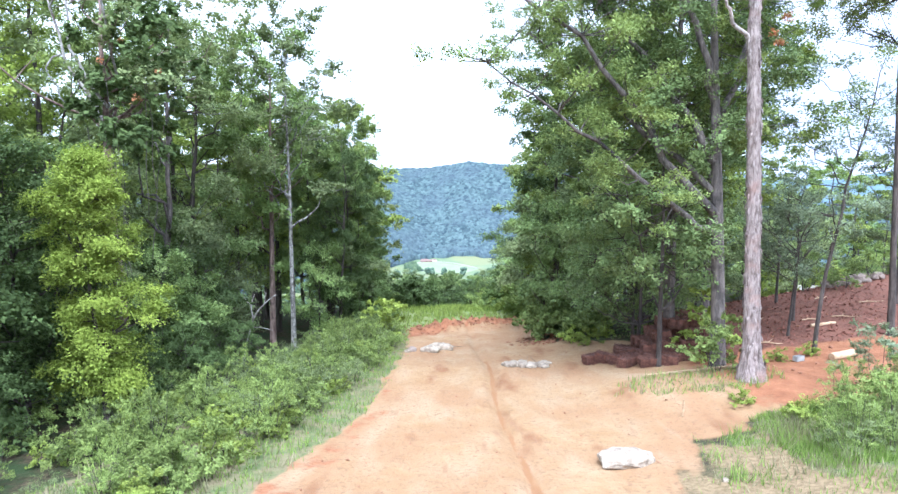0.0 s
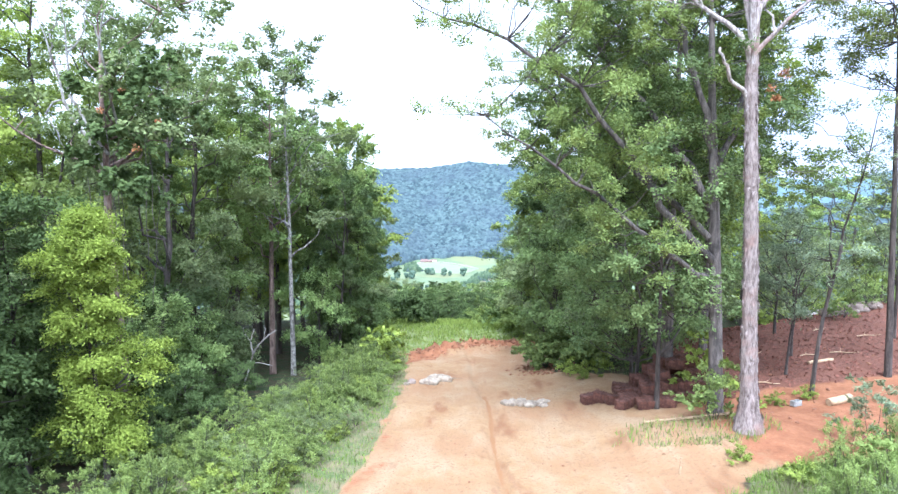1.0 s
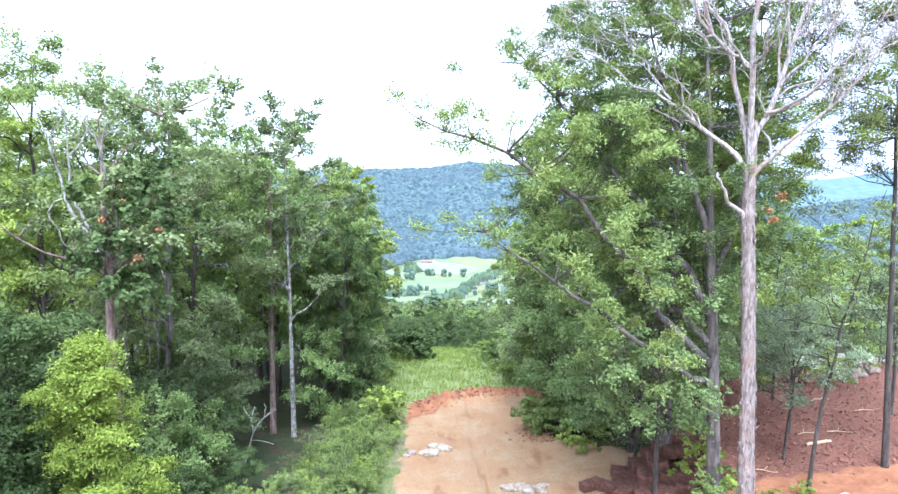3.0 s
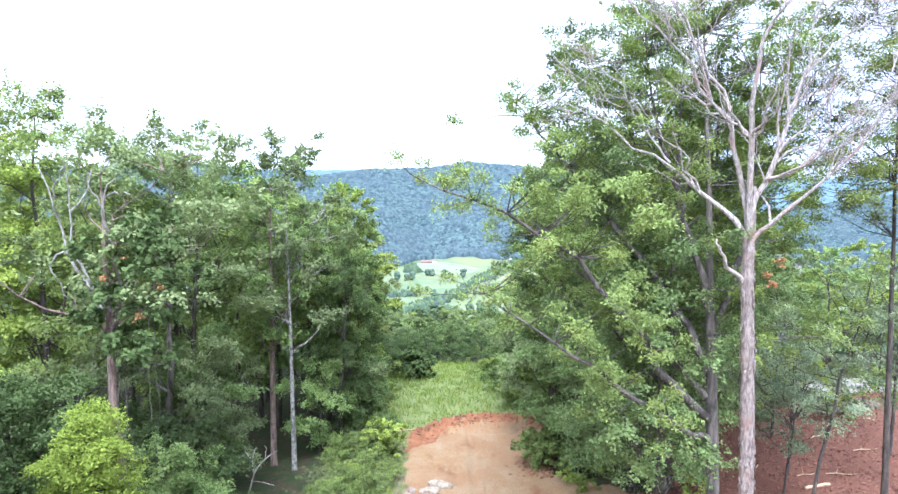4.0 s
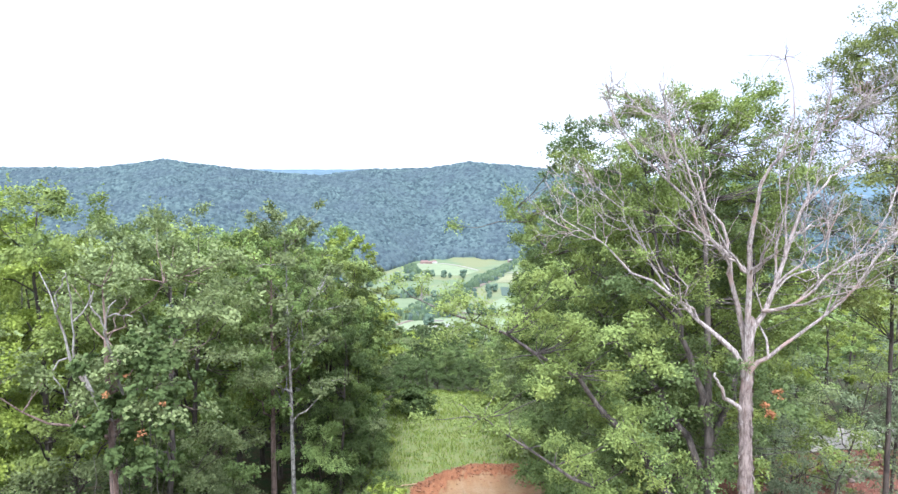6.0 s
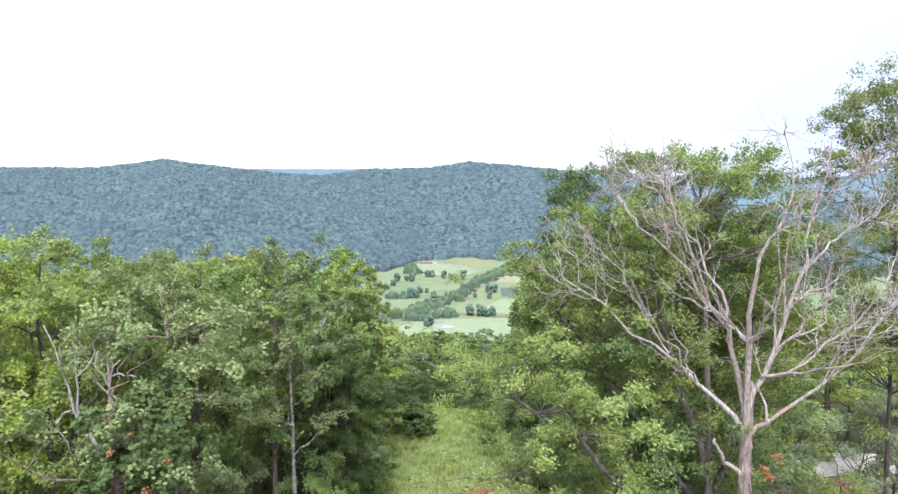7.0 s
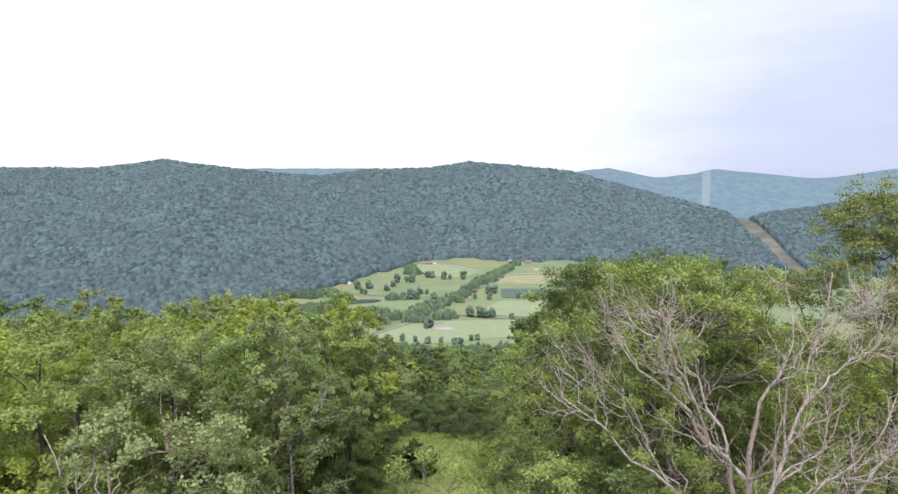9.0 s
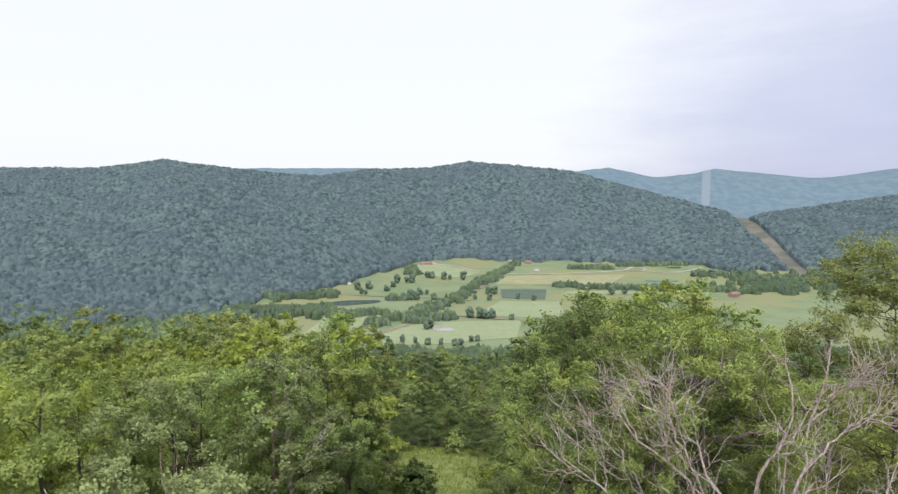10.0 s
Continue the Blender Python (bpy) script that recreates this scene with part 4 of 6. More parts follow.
oak = make_tree("oak_tree", "large spreading oak with heavy crooked limbs and bright green leaves", "tree", 21.4, 0.265, 8.0, 6.0, M["oak_bark"], M["oak_leaf"], 21,
                clumps=420, per=210, size=0.118, wide=0.42, tuft=0.48, rad=0.66, limbs=0, lean=(-0.9, 0), low=0.3, lobes=0.3, hollow=0.25, push=(-0.4, 1.0), bend=0.03, twig=0.95, front=-2.5, boughs=3, inner=-6.2, extra=[
    (rel([(9.6, 22.9, 6.6), (7.6, 22.6, 8.4), (6.7, 22.4, 10.0), (4.5, 22.0, 12.4), (1.5, 21.8, 14.4), (-0.9, 22.0, 15.3)], ox, oy, oz), 0.17),
    (rel([(9.65, 22.9, 5.9), (8.0, 22.2, 6.7), (6.0, 21.4, 8.2), (3.6, 21.0, 9.9), (1.2, 20.9, 11.6)], ox, oy, oz), 0.14),
    (rel([(9.35, 22.9, 8.5), (8.2, 23.6, 11.0), (6.2, 24.4, 13.8), (4.2, 25.0, 16.3), (2.6, 25.4, 18.3)], ox, oy, oz), 0.15),
    (rel([(9.35, 22.9, 7.5), (7.6, 24.0, 9.5), (5.4, 25.2, 11.6), (4.4, 25.9, 12.8), (3.2, 26.5, 13.8)], ox, oy, oz), 0.13),
    (rel([(9.4, 22.9, 10.5), (8.4, 22.6, 13.5), (7.4, 22.8, 16.5), (7.0, 23.4, 19.6)], ox, oy, oz), 0.14),
    (rel([(9.4, 22.9, 9.5), (10.6, 23.6, 12.5), (11.5, 24.5, 16.0), (11.9, 25.2, 19.4)], ox, oy, oz), 0.13)])
stand(oak, ox, oy)

stand(make_tree("oak_tree", "broad green oak behind a pile of straw bales", "tree", 21.4, 0.25, 7.5, 6.0, M["oak_bark"], M["maple_leaf"], 22,
                clumps=420, per=180, size=0.13, wide=0.44, boughs=3, tuft=0.5, rad=0.72, limbs=24, low=0.3, lobes=0.3, hollow=0.3, push=(-1.6, 1.6), bend=0.05, inner=-7.2), 9.35, 26.9)
stand(make_tree("maple_tree", "leafy understorey tree with a slim dark trunk beside straw bales", "tree", 12.5, 0.10, 3.0, 3.2, M["wood_bark"], M["maple_leaf"], 23,
                clumps=300, per=130, size=0.11, rad=0.7, boughs=4, tuft=0.7, limbs=16, low=0.3, lobes=0.3, hollow=0.1, lean=(-0.2, 0), bend=0.06), 8.2, 24.6)
stand(make_tree("maple_tree", "leafy understorey tree at the edge of the dirt road", "tree", 8.2, 0.09, 1.0, 2.4, M["wood_bark"], M["maple_leaf"], 24,
                clumps=170, per=95, size=0.11, rad=0.7, limbs=14, low=0.25, lobes=0.3, hollow=0.1), 8.9, 30.6, 80)
stand(make_tree("maple_tree", "leafy green understorey tree between the oaks", "tree", 9.5, 0.09, 1.5, 2.6, M["wood_bark"], M["maple_leaf"], 27,
                clumps=170, per=95, size=0.11, rad=0.7, limbs=14, low=0.3, lobes=0.3, hollow=0.1), 8.5, 28.4, 20)
stand(make_tree("tall_tree", "tall sparse oak with a dark straight trunk beside the mulched bank", "tree", 23.3, 0.135, 12.2, 3.3, M["wood_bark"], M["olive_leaf"], 25,
                clumps=460, per=150, size=0.115, wide=0.45, rad=0.7, boughs=4, tuft=0.8, limbs=28, low=0.35, top=0.5, lobes=0.35, hollow=0.15, lean=(-0.9, 0), bend=0.06), 17.9, 25.6)
stand(make_tree("oak_tree", "tall green oak behind the dead tree", "tree", 22.0, 0.20, 9.0, 3.0, M["oak_bark"], M["oak_leaf"], 26,
                clumps=190, per=180, size=0.13, wide=0.44, boughs=3, tuft=0.6, rad=0.7, limbs=20, low=0.3, lobes=0.3, hollow=0.3), 11.7, 29.0, 70)

# slim trees on the mulched bank
for x, y, h, r, z0, R, lean, sd in ((14.2, 24.5, 13.0, 0.085, 4.5, 1.5, (1.3, 0), 31), (16.3, 30.0, 7.5, 0.075, 2.6, 1.5, (0.1, 0), 32), (14.6, 27.2, 6.6, 0.06, 2.4, 1.3, (-0.2, 0), 34),
                                   (19.6, 27.0, 9.5, 0.09, 3.2, 1.7, (-0.3, 0), 33), (21.5, 30.5, 12.0, 0.09, 3.6, 1.7, (0.4, 0), 35), (17.8, 34.5, 8.0, 0.08, 2.2, 1.7, (0.2, 0), 36)):
    stand(make_tree("slim_tree", "slim young tree with thin dark trunk and sparse foliage", "tree", h, r, z0, R, M["wood_bark"], M["pine_leaf"], sd,
                    chips=True, clumps=64, per=80, size=0.10, rad=0.6, limbs=12, boughs=3, lean=lean, lobes=0.4, hollow=0.05, flat=0.4, group="slim trees on the bank", joined=True), x, y)

# vine-hung tree of the left wood
vx, vy = -12.15, 23.6
vine = make_tree("vine_tree", "old vine-hung tree with reddish trunk and pale broken limbs", "tree", 17.2, 0.26, 10.5, 4.0, M["red_bark"], M["grey_leaf"], 41,
                 clumps=130, per=85, size=0.16, rad=0.75, limbs=12, low=0.4, lobes=0.35, hollow=0.3, push=(1.0, 0.6), front=-1.5)
stand(vine, vx, vy)


def vines():
    rng = np.random.default_rng(42)
    C, U = crown_points(150, 8.6, 14.2, 1.9, rng, 0.5, 0.5, 0.35, 0.2, (0.9, -0.4))
    C[:, 0] += 0.5
    V, F = puffs(C, (0, 0, 10), 0.42, 48, 0.17, rng, 0.9, 1.0, 0.9)
    child("vine_leaves", mesh_np("vine_leaves", V, [F], M["dark_leaf"]), vine, "dark green vine leaves round the upper trunk")
    lines = []
    for k in range(9):
        a = np.array([rng.uniform(-0.3, 2.6), rng.uniform(-1.3, 0.2), rng.uniform(8.5, 11.5)])
        b = a + np.array([rng.normal(0, 0.25), rng.normal(0, 0.2), -rng.uniform(3.5, 6.0)])
        lines.append((curve_pts(a, b, 0.0, rng, 9, 0.02), np.full(9, 0.011), 4))
    V, F = tubes(lines)
    child("hanging_vine", mesh_np("hanging_vine", V, F, M["oak_bark"], True), vine, "bare vine stems hanging down")
    C = np.array([(1.0, -1.2, 12.6), (2.2, -1.2, 11.6), (0.3, -1.3, 11.9), (1.5, -1.5, 10.6)])
    V, F = puffs(C, (0, 0, 10), 0.25, 20, 0.10, rng)
    child("withered_leaves", mesh_np("withered_leaves", V, [F], M["dry_leaf"]), vine, "withered orange leaves")
    for rb, P in ((0.05, [(0.2, 0, 11.5), (0.35, -1.2, 13.6), (0.5, -1.5, 14.6), (0.95, -1.6, 15.3)]), (0.035, [(0.4, -1.3, 14.2), (0.1, -1.5, 15.0), (0.15, -1.5, 15.6)]),
                  (0.035, [(0.6, -1.5, 14.7), (1.2, -1.8, 14.9), (1.6, -1.9, 14.8)]),
                  (0.065, [(-0.2, 0, 10.5), (-1.3, 0.1, 12.2), (-1.65, 0.2, 13.1), (-1.6, 0.2, 14.2), (-1.8, 0.2, 16.0)]), (0.04, [(-1.6, 0.2, 14.2), (-1.1, 0.2, 14.8), (-0.9, 0.2, 15.6)]),
                  (0.09, [(-0.3, 0.2, 9.8), (-1.6, 1.0, 11.3), (-2.4, 1.2, 12.6), (-2.8, 1.2, 14.2), (-3.4, 1.2, 15.9)]), (0.045, [(-2.7, 1.2, 13.8), (-2.7, 1.0, 14.9), (-2.2, 0.9, 15.8)]),
                  (0.04, [(-2.4, 1.0, 12.6), (-2.9, 0.9, 12.2), (-2.7, 0.9, 11.5), (-2.3, 0.9, 10.8)])):
        Q = spline(P, 9)
        Q[1:-1] += rng.normal(0, 0.05, (7, 3))
        V, F = tubes([(Q, np.linspace(rb, 0.02, 9), 7)])
        child("broken_limb", mesh_np("broken_limb", V, F, M["snag"], True), vine, "pale bare broken limb")


vines()

# slim pale-barked tree in front of the wood
stand(make_tree("pale_tree", "slim forked tree with pale mottled bark at the wood's edge", "tree", 20.2, 0.155, 9.0, 3.0, M["pale_bark"], M["grey_leaf"], 43, clumps=190, per=64, size=0.17,
                rad=0.7, limbs=20, low=0.45, lobes=0.35, hollow=0.15, bend=0.06), -9.15, 37.2)
stand(make_tree("wood_tree", "tall straight tree with a reddish-brown trunk in the wood", "tree", 19.5, 0.20, 8.0, 2.8, M["red_bark"], M["wood_leaf"], 44, clumps=170, per=64, size=0.17,
                rad=0.75, limbs=16, low=0.45, bend=0.05), -10.7, 38.4)
# yellow-green tree at the left
stand(make_tree("yellow_tree", "young yellow-green maple in front of the dark wood", "tree", 8.0, 0.09, 0.8, 1.0, M["wood_bark"], M["yellow_leaf"], 45, boughs=10, clumps=330, per=215, size=0.086, wide=0.5,
                rad=0.6, limbs=16, low=0.3, lobes=0.4, hollow=0.15, lean=(-0.4, 0), droop=0.8, flat=0.32, tuft=0.95), -10.3, 18.8, 70)
stand(make_tree("maple_tree", "dark green maple with spreading boughs at the wood's edge", "tree", 8.6, 0.10, 0.8, 2.3, M["wood_bark"], M["dark_leaf"], 46, clumps=240, per=140, size=0.115,
                rad=0.75, limbs=16, low=0.35, lobes=0.35, hollow=0.1, droop=0.6, flat=0.4), -13.2, 19.6, 10)

# the woods: a few kinds of tree, each copied at other turns and heights
PROTO = []
for i, (nm, lb, h, r, z0, R, bark, leaf, cl) in enumerate((
        ("wood_tree", "tall broad-leaved tree with mid-green leaves in the wood", 18.5, 0.20, 5.0, 3.4, "wood_bark", "wood_leaf", 220),
        ("wood_tree", "tall broad-leaved tree with mid-green leaves in the wood", 19.5, 0.22, 6.5, 3.8, "wood_bark", "oak_leaf", 220),
        ("wood_tree", "tall broad-leaved tree with dark green leaves in the wood", 17.0, 0.17, 3.0, 3.0, "wood_bark", "dark_leaf", 220),
        ("wood_tree", "tall tree with grey-green leaves in the wood", 18.0, 0.2, 6.0, 3.6, "oak_bark", "grey_leaf", 200),
        ("wood_tree", "tall tree with light yellow-green leaves in the wood", 18.0, 0.18, 5.0, 3.4, "wood_bark", "bright_leaf", 210))):
    PROTO.append(make_tree(nm, lb, "tree", h, r, z0, R, M[bark], M[leaf], 60 + i, chips=True, clumps=int(cl * 0.7), per=205, size=0.16, wide=0.55, boughs=5, tuft=0.75, rad=0.8, limbs=14, top=0.55, lobes=0.32, hollow=0.25, twig=0.25, sides=7, group="trees of the wood"))
UNDER = []
for i, (h, R, leaf, lb) in enumerate(((6.5, 2.3, "wood_leaf", "bushy green understorey tree at the wood's edge"), (5.0, 2.0, "dark_leaf", "dark green understorey tree in the shade of the wood"),
                                      (7.5, 2.4, "grey_leaf", "grey-green understorey tree at the wood's edge"))):
    UNDER.append(make_tree("understorey_tree", lb, "tree", h, 0.07, 0.9, R, M["wood_bark"], M[leaf], 70 + i, chips=True, clumps=84, per=150, size=0.13, rad=0.78, limbs=12, lobes=0.35, hollow=0.1,
                           twig=0.3, flat=0.45, sides=6, group="understorey trees"))
FAR = []
for i, (leaf, lb) in enumerate((("wood_leaf", "broad-leaved tree with mid-green crown on the wooded slope"), ("oak_leaf", "broad-leaved tree with light green crown on the wooded slope"),
                                ("grey_leaf", "broad-leaved tree with grey-green crown on the wooded slope"), ("bright_leaf", "broad-leaved tree with yellow-green crown on the wooded slope"),
                                ("dark_leaf", "broad-leaved tree with dark green crown on the wooded slope"))):
    FAR.append(make_tree("slope_tree", lb, "tree", 17.0, 0.2, 3.5, 3.9, M["wood_bark"], M[leaf], 80 + i, chips=True, clumps=72, per=44, size=0.42, boughs=4, tuft=0.75, rad=1.0, limbs=7, lobes=0.35, hollow=0.3,
                         twig=0.0, sides=5, group="trees of the slope", joined=True))
MID = []
for i, (leaf, lb) in enumerate((("wood_leaf", "broad-leaved tree with mid-green crown behind the wood's edge"), ("oak_leaf", "broad-leaved tree with light green crown behind the wood's edge"),
                                ("olive_leaf", "broad-leaved tree with olive crown behind the wood's edge"), ("bright_leaf", "broad-leaved tree with yellow-green crown behind the wood's edge"))):
    MID.append(make_tree("wood_tree", lb, "tree", 17.0, 0.2, 3.5, 3.7, M["wood_bark"], M[leaf], 85 + i, chips=True, clumps=100, per=86, size=0.27, wide=0.58, boughs=5, tuft=0.75, rad=0.88, limbs=8, lobes=0.35, hollow=0.3,
                         twig=0.1, sides=5, group="trees of the wood", joined=True))
used = set()


def plant(kinds, k, x, y, s, turn, squeeze=1.0):
    src = kinds[k]
    m = pose(x, y, gz(x, y) - 0.05, 0, 0, turn)
    if id(src) in used:
        ob = copy_thing(src, m)
    else:
        used.add(id(src))
        ob = src
        ob.matrix_basis = m
    ob.scale = (s * squeeze, s * squeeze, s)
    return ob


def wood():
    rng = np.random.default_rng(7)
    placed = [(-12.15, 23.6), (-9.15, 37.2), (-10.7, 38.4)]

    def free(x, y, d):
        return all((x - a) ** 2 + (y - b) ** 2 > d * d for a, b in placed)
    # left wood
    n = 0
    for _ in range(1400):
        y = rng.uniform(25, 80)
        x = rng.uniform(-0.80 * y - 4, -6.2)
        edge = -np.interp(y, [25, 34, 40, 52, 62, 80], [13.0, 12.0, 9.6, 8.2, 8.6, 9.5])
        if x > edge or not free(x, y, 3.6):
            continue
        placed.append((x, y))
        k = rng.choice(5, p=[0.23, 0.29, 0.02, 0.22, 0.24])
        s = rng.uniform(19.6, 21.6) / (18.5, 19.5, 17.0, 20.6, 18.0)[k]
        if y < 44 and x > -28:
            plant(PROTO, k, x, y, s, rng.uniform(0, 360), 0.95)
        else:
            plant(MID, rng.choice(4), x, y, rng.uniform(16.6, 19.4) / 17.0, rng.uniform(0, 360), 1.0)
        n += 1
        if n >= 62:
            break
    # its edge along the clearing and the road
    for x, y, k, s in ((-7.4, 43, 2, 0.86), (-7.2, 47, 0, 0.80), (-7.6, 51, 2, 0.84), (-8.0, 55.5, 2, 0.88), (-8.0, 60, 0, 0.78), (-8.8, 65, 1, 0.72), (-9.9, 45.5, 0, 1.0), (-9.3, 49.0, 1, 0.93)):
        plant(PROTO, k, x, y, s, rng.uniform(0, 360), 0.8)
        placed.append((x, y))
    for x, y, k, s in ((-12.5, 27, 1, 1.1), (-11.9, 30.4, 2, 0.9), (-14.5, 24.5, 0, 1.0), (-8.3, 40.5, 0, 0.95), (-13.4, 32, 0, 1.1), (-6.2, 44.5, 1, 0.9),
                       (-6.6, 49, 0, 0.9), (-7.6, 53, 1, 1.0), (-16.5, 21.5, 1, 1.1), (-18.5, 26, 2, 1.0), (-12.9, 35.5, 2, 1.0), (-16, 30, 1, 1.1), (-13.4, 17.4, 1, 1.1), (-14.8, 20.2, 1, 0.9), (-11.0, 24.4, 0, 0.8), (-17.5, 23.5, 1, 1.3), (-10.6, 26.6, 0, 0.65), (-15.6, 26.8, 2, 1.1), (-20, 23, 0, 1.2), (-7.6, 45.5, 2, 0.9),
                       (-12.2, 15.8, 1, 0.6), (-10.2, 20.6, 1, 0.45), (-9.7, 23.4, 1, 0.5), (-9.2, 26.4, 1, 0.45)):
        plant(UNDER, k, x, y, s, rng.uniform(0, 360))
    # unseen trees beside the road towards the viewpoint, added to shade the wood's edge
    for x, y, k, s in ((-15.0, 11.0, 1, 1.0), (-19.5, 14.5, 0, 1.0), (-16.5, 6.0, 3, 1.0), (-21.0, 9.0, 1, 1.0), (-13.8, 14.6, 2, 0.75)):
        plant(PROTO, k, x, y, s, rng.uniform(0, 360), 0.95)
        placed.append((x, y))
    # right wood
    n = 0
    for _ in range(900):
        y = rng.uniform(34, 82)
        x = rng.uniform(6.5, 0.85 * y + 4)
        if x < np.interp(y, [34, 40, 50, 60, 80], [9.0, 8.0, 8.2, 8.8, 10.5]) or not free(x, y, 4.2) or (14 < x < 36 and y < 46):
            continue
        placed.append((x, y))
        tall = np.interp(x / y, [0.10, 0.22, 0.30, 0.40, 0.46, 0.55, 0.8], [0.84, 1.0, 1.02, 0.98, 0.74, 0.6, 0.55])
        if y < 46:
            plant(PROTO, rng.choice(5, p=[0.25, 0.35, 0.1, 0.1, 0.2]), x, y, tall * rng.uniform(0.9, 1.05), rng.uniform(0, 360), 1.0 if tall > 0.7 else 1.25)
        else:
            plant(MID, rng.choice(4), x, y, tall * 1.08 * rng.uniform(0.9, 1.05), rng.uniform(0, 360), 1.0 if tall > 0.7 else 1.25)
        n += 1
        if n >= 48:
            break
    for x, y, k, s in ((6.6, 40, 0, 1.25), (7.2, 44, 2, 1.3), (7.0, 48.5, 0, 1.25), (7.4, 53, 2, 1.2), (6.9, 58, 0, 1.2), (7.6, 36.5, 0, 1.15), (9.5, 33, 2, 1.2), (8.0, 63, 2, 1.2),
                       (12.6, 35.5, 2, 1.1), (15.0, 38.5, 2, 1.0), (19.5, 42, 2, 0.9), (24, 45, 2, 1.0), (30, 44, 2, 0.9), (34, 41, 2, 0.9)):
        plant(UNDER, k, x, y, s, rng.uniform(0, 360))
    plant(PROTO, 2, 7.6, 46.0, 1.26, 30, 0.9)
    for x, y, k in ((12.0, 48.5, 1), (15.5, 50.5, 3), (19.0, 52.5, 2), (22.4, 56.0, 0), (13.2, 56.0, 3), (17.4, 58.5, 1), (21.0, 61.0, 3), (10.2, 53.0, 0)):
        plant(MID, k, x, y, rng.uniform(1.16, 1.24), rng.uniform(0, 360), 1.0)
        placed.append((x, y))
    plant(PROTO, 1, 10.9, 33.8, 1.10, 75, 1.0)
    plant(PROTO, 4, 14.4, 35.0, 1.12, 200, 1.0)
    placed += [(10.9, 33.8), (14.4, 35.0)]
    placed.append((7.6, 46.0))
    for x, y, k, s in ((-8.0, 75, 1, 0.62), (6.2, 75.5, 1, 0.7), (8.2, 78, 1, 0.8), (-9.2, 79, 2, 0.7), (0.6, 84, 1, 0.5), (-6.6, 85, 1, 0.66), (4.6, 82.5, 1, 0.7),
                       (8.2, 83, 0, 0.8), (-3.0, 88.5, 1, 0.85), (3.0, 88, 1, 0.9), (7.0, 90, 2, 0.95), (-6.4, 91, 1, 0.95), (0.2, 91.5, 0, 0.95), (-1.6, 93, 1, 1.0)):
        plant(UNDER, k, x, y, s, rng.uniform(0, 360), 1.1)
        placed.append((x, y))
    # young trees and thicket below the clearing, then the wooded slope
    for _ in range(2600):
        y = 72 + (rng.random() ** 1.5) * 190
        x = rng.uniform(-0.62, 0.68) * y
        gap = abs(x / y + 0.005) < 0.10
        if gap and y < 90:
            continue
        if not free(x, y, 3.4 if y < 110 else 5.0):
            continue
        lim = 7.5 - 0.128 * y - gz(x, y) if gap else 17.0
        h = min(lim * rng.uniform(0.7, 1.0), rng.uniform(11, 17))
        if h < 2.2 or len(placed) > 330:
            continue
        placed.append((x, y))
        if h < 7.5:
            plant(UNDER, rng.choice(3), x, y, h / 6.3, rng.uniform(0, 360), 1.15)
        else:
            plant(MID if y < 84 else FAR, rng.choice(4, p=[0.3, 0.3, 0.2, 0.2]) if y < 84 or rng.random() < 0.6 else 4, x, y, h / 16.5, rng.uniform(0, 360), 1.2)
    # the thicket that closes the slope below the clearing
    for y in np.arange(92, 152, 5.0):
        for x in np.arange(-12, 15, 4.4):
            px, py = x + rng.normal(0, 0.9), y + rng.normal(0, 1.2)
            h = min((7.5 - 0.128 * py - gz(px, py)) * rng.uniform(0.65, 0.95), 11.0)
            if h > 2.5 and free(px, py, 2.6):
                plant(FAR, rng.choice(5, p=[0.2, 0.12, 0.13, 0.05, 0.5]), px, py, h / 16.5, rng.uniform(0, 360), 1.25)


wood()

# ---- low plants ----


def bush(name, label, h, R, leaf, seed, clumps=60, per=34, size=0.13, rad=0.28, stems=9, group="", wide=0.5, droop=0.2, chips=False):
    rng = np.random.default_rng(seed)
    root = thing(name, pose(0, 0, 0), label, "bush", group)
    C, U = crown_points(clumps, 0.12 * h, h, R, rng, 0.3, 0.4, 0.35, 0.05, (0, 0), 4)
    lines = []
    for k in range(stems):
        e = C[rng.integers(clumps)]
        lines.append((curve_pts((e[0] * 0.15, e[1] * 0.15, -0.1), e, -0.1, rng, 5), np.linspace(0.014, 0.004, 5), 4))
    V, F = tubes(lines)
    child("stem", mesh_np("stem", V, F, M["wood_bark"], True), root)
    V, F = puffs(C, (0, 0, 0.3 * h), rad, per, size, rng, droop, 0.8, wide, U, chips)
    child("foliage", mesh_np("foliage", V, [F], M[leaf]), root)
    return root


stand(bush("roadside_bush", "dense bright green bush at the edge of the dirt road", 1.9, 1.5, "weed_leaf", 101, 150, 46, 0.2, 0.4), 5.7, 36.6)
stand(bush("roadside_bush", "lower green bush beside the dirt road", 1.4, 1.3, "oak_leaf", 102, 110, 44, 0.2, 0.4), 7.4, 34.2)
stand(bush("thicket_bush", "dark green bush in the grass of the clearing", 2.6, 2.0, "dark_leaf", 103, 120, 44, 0.28, 0.6), -3.8, 65.5)
stand(bush("thicket_bush", "low green bush in the grass of the clearing", 1.6, 1.6, "bright_leaf", 104, 90, 40, 0.26, 0.5), 5.0, 68.0)
stand(bush("thicket_bush", "green bush at the foot of the wood", 2.6, 2.0, "wood_leaf", 105, 100, 40, 0.28, 0.6), 5.8, 58.0)
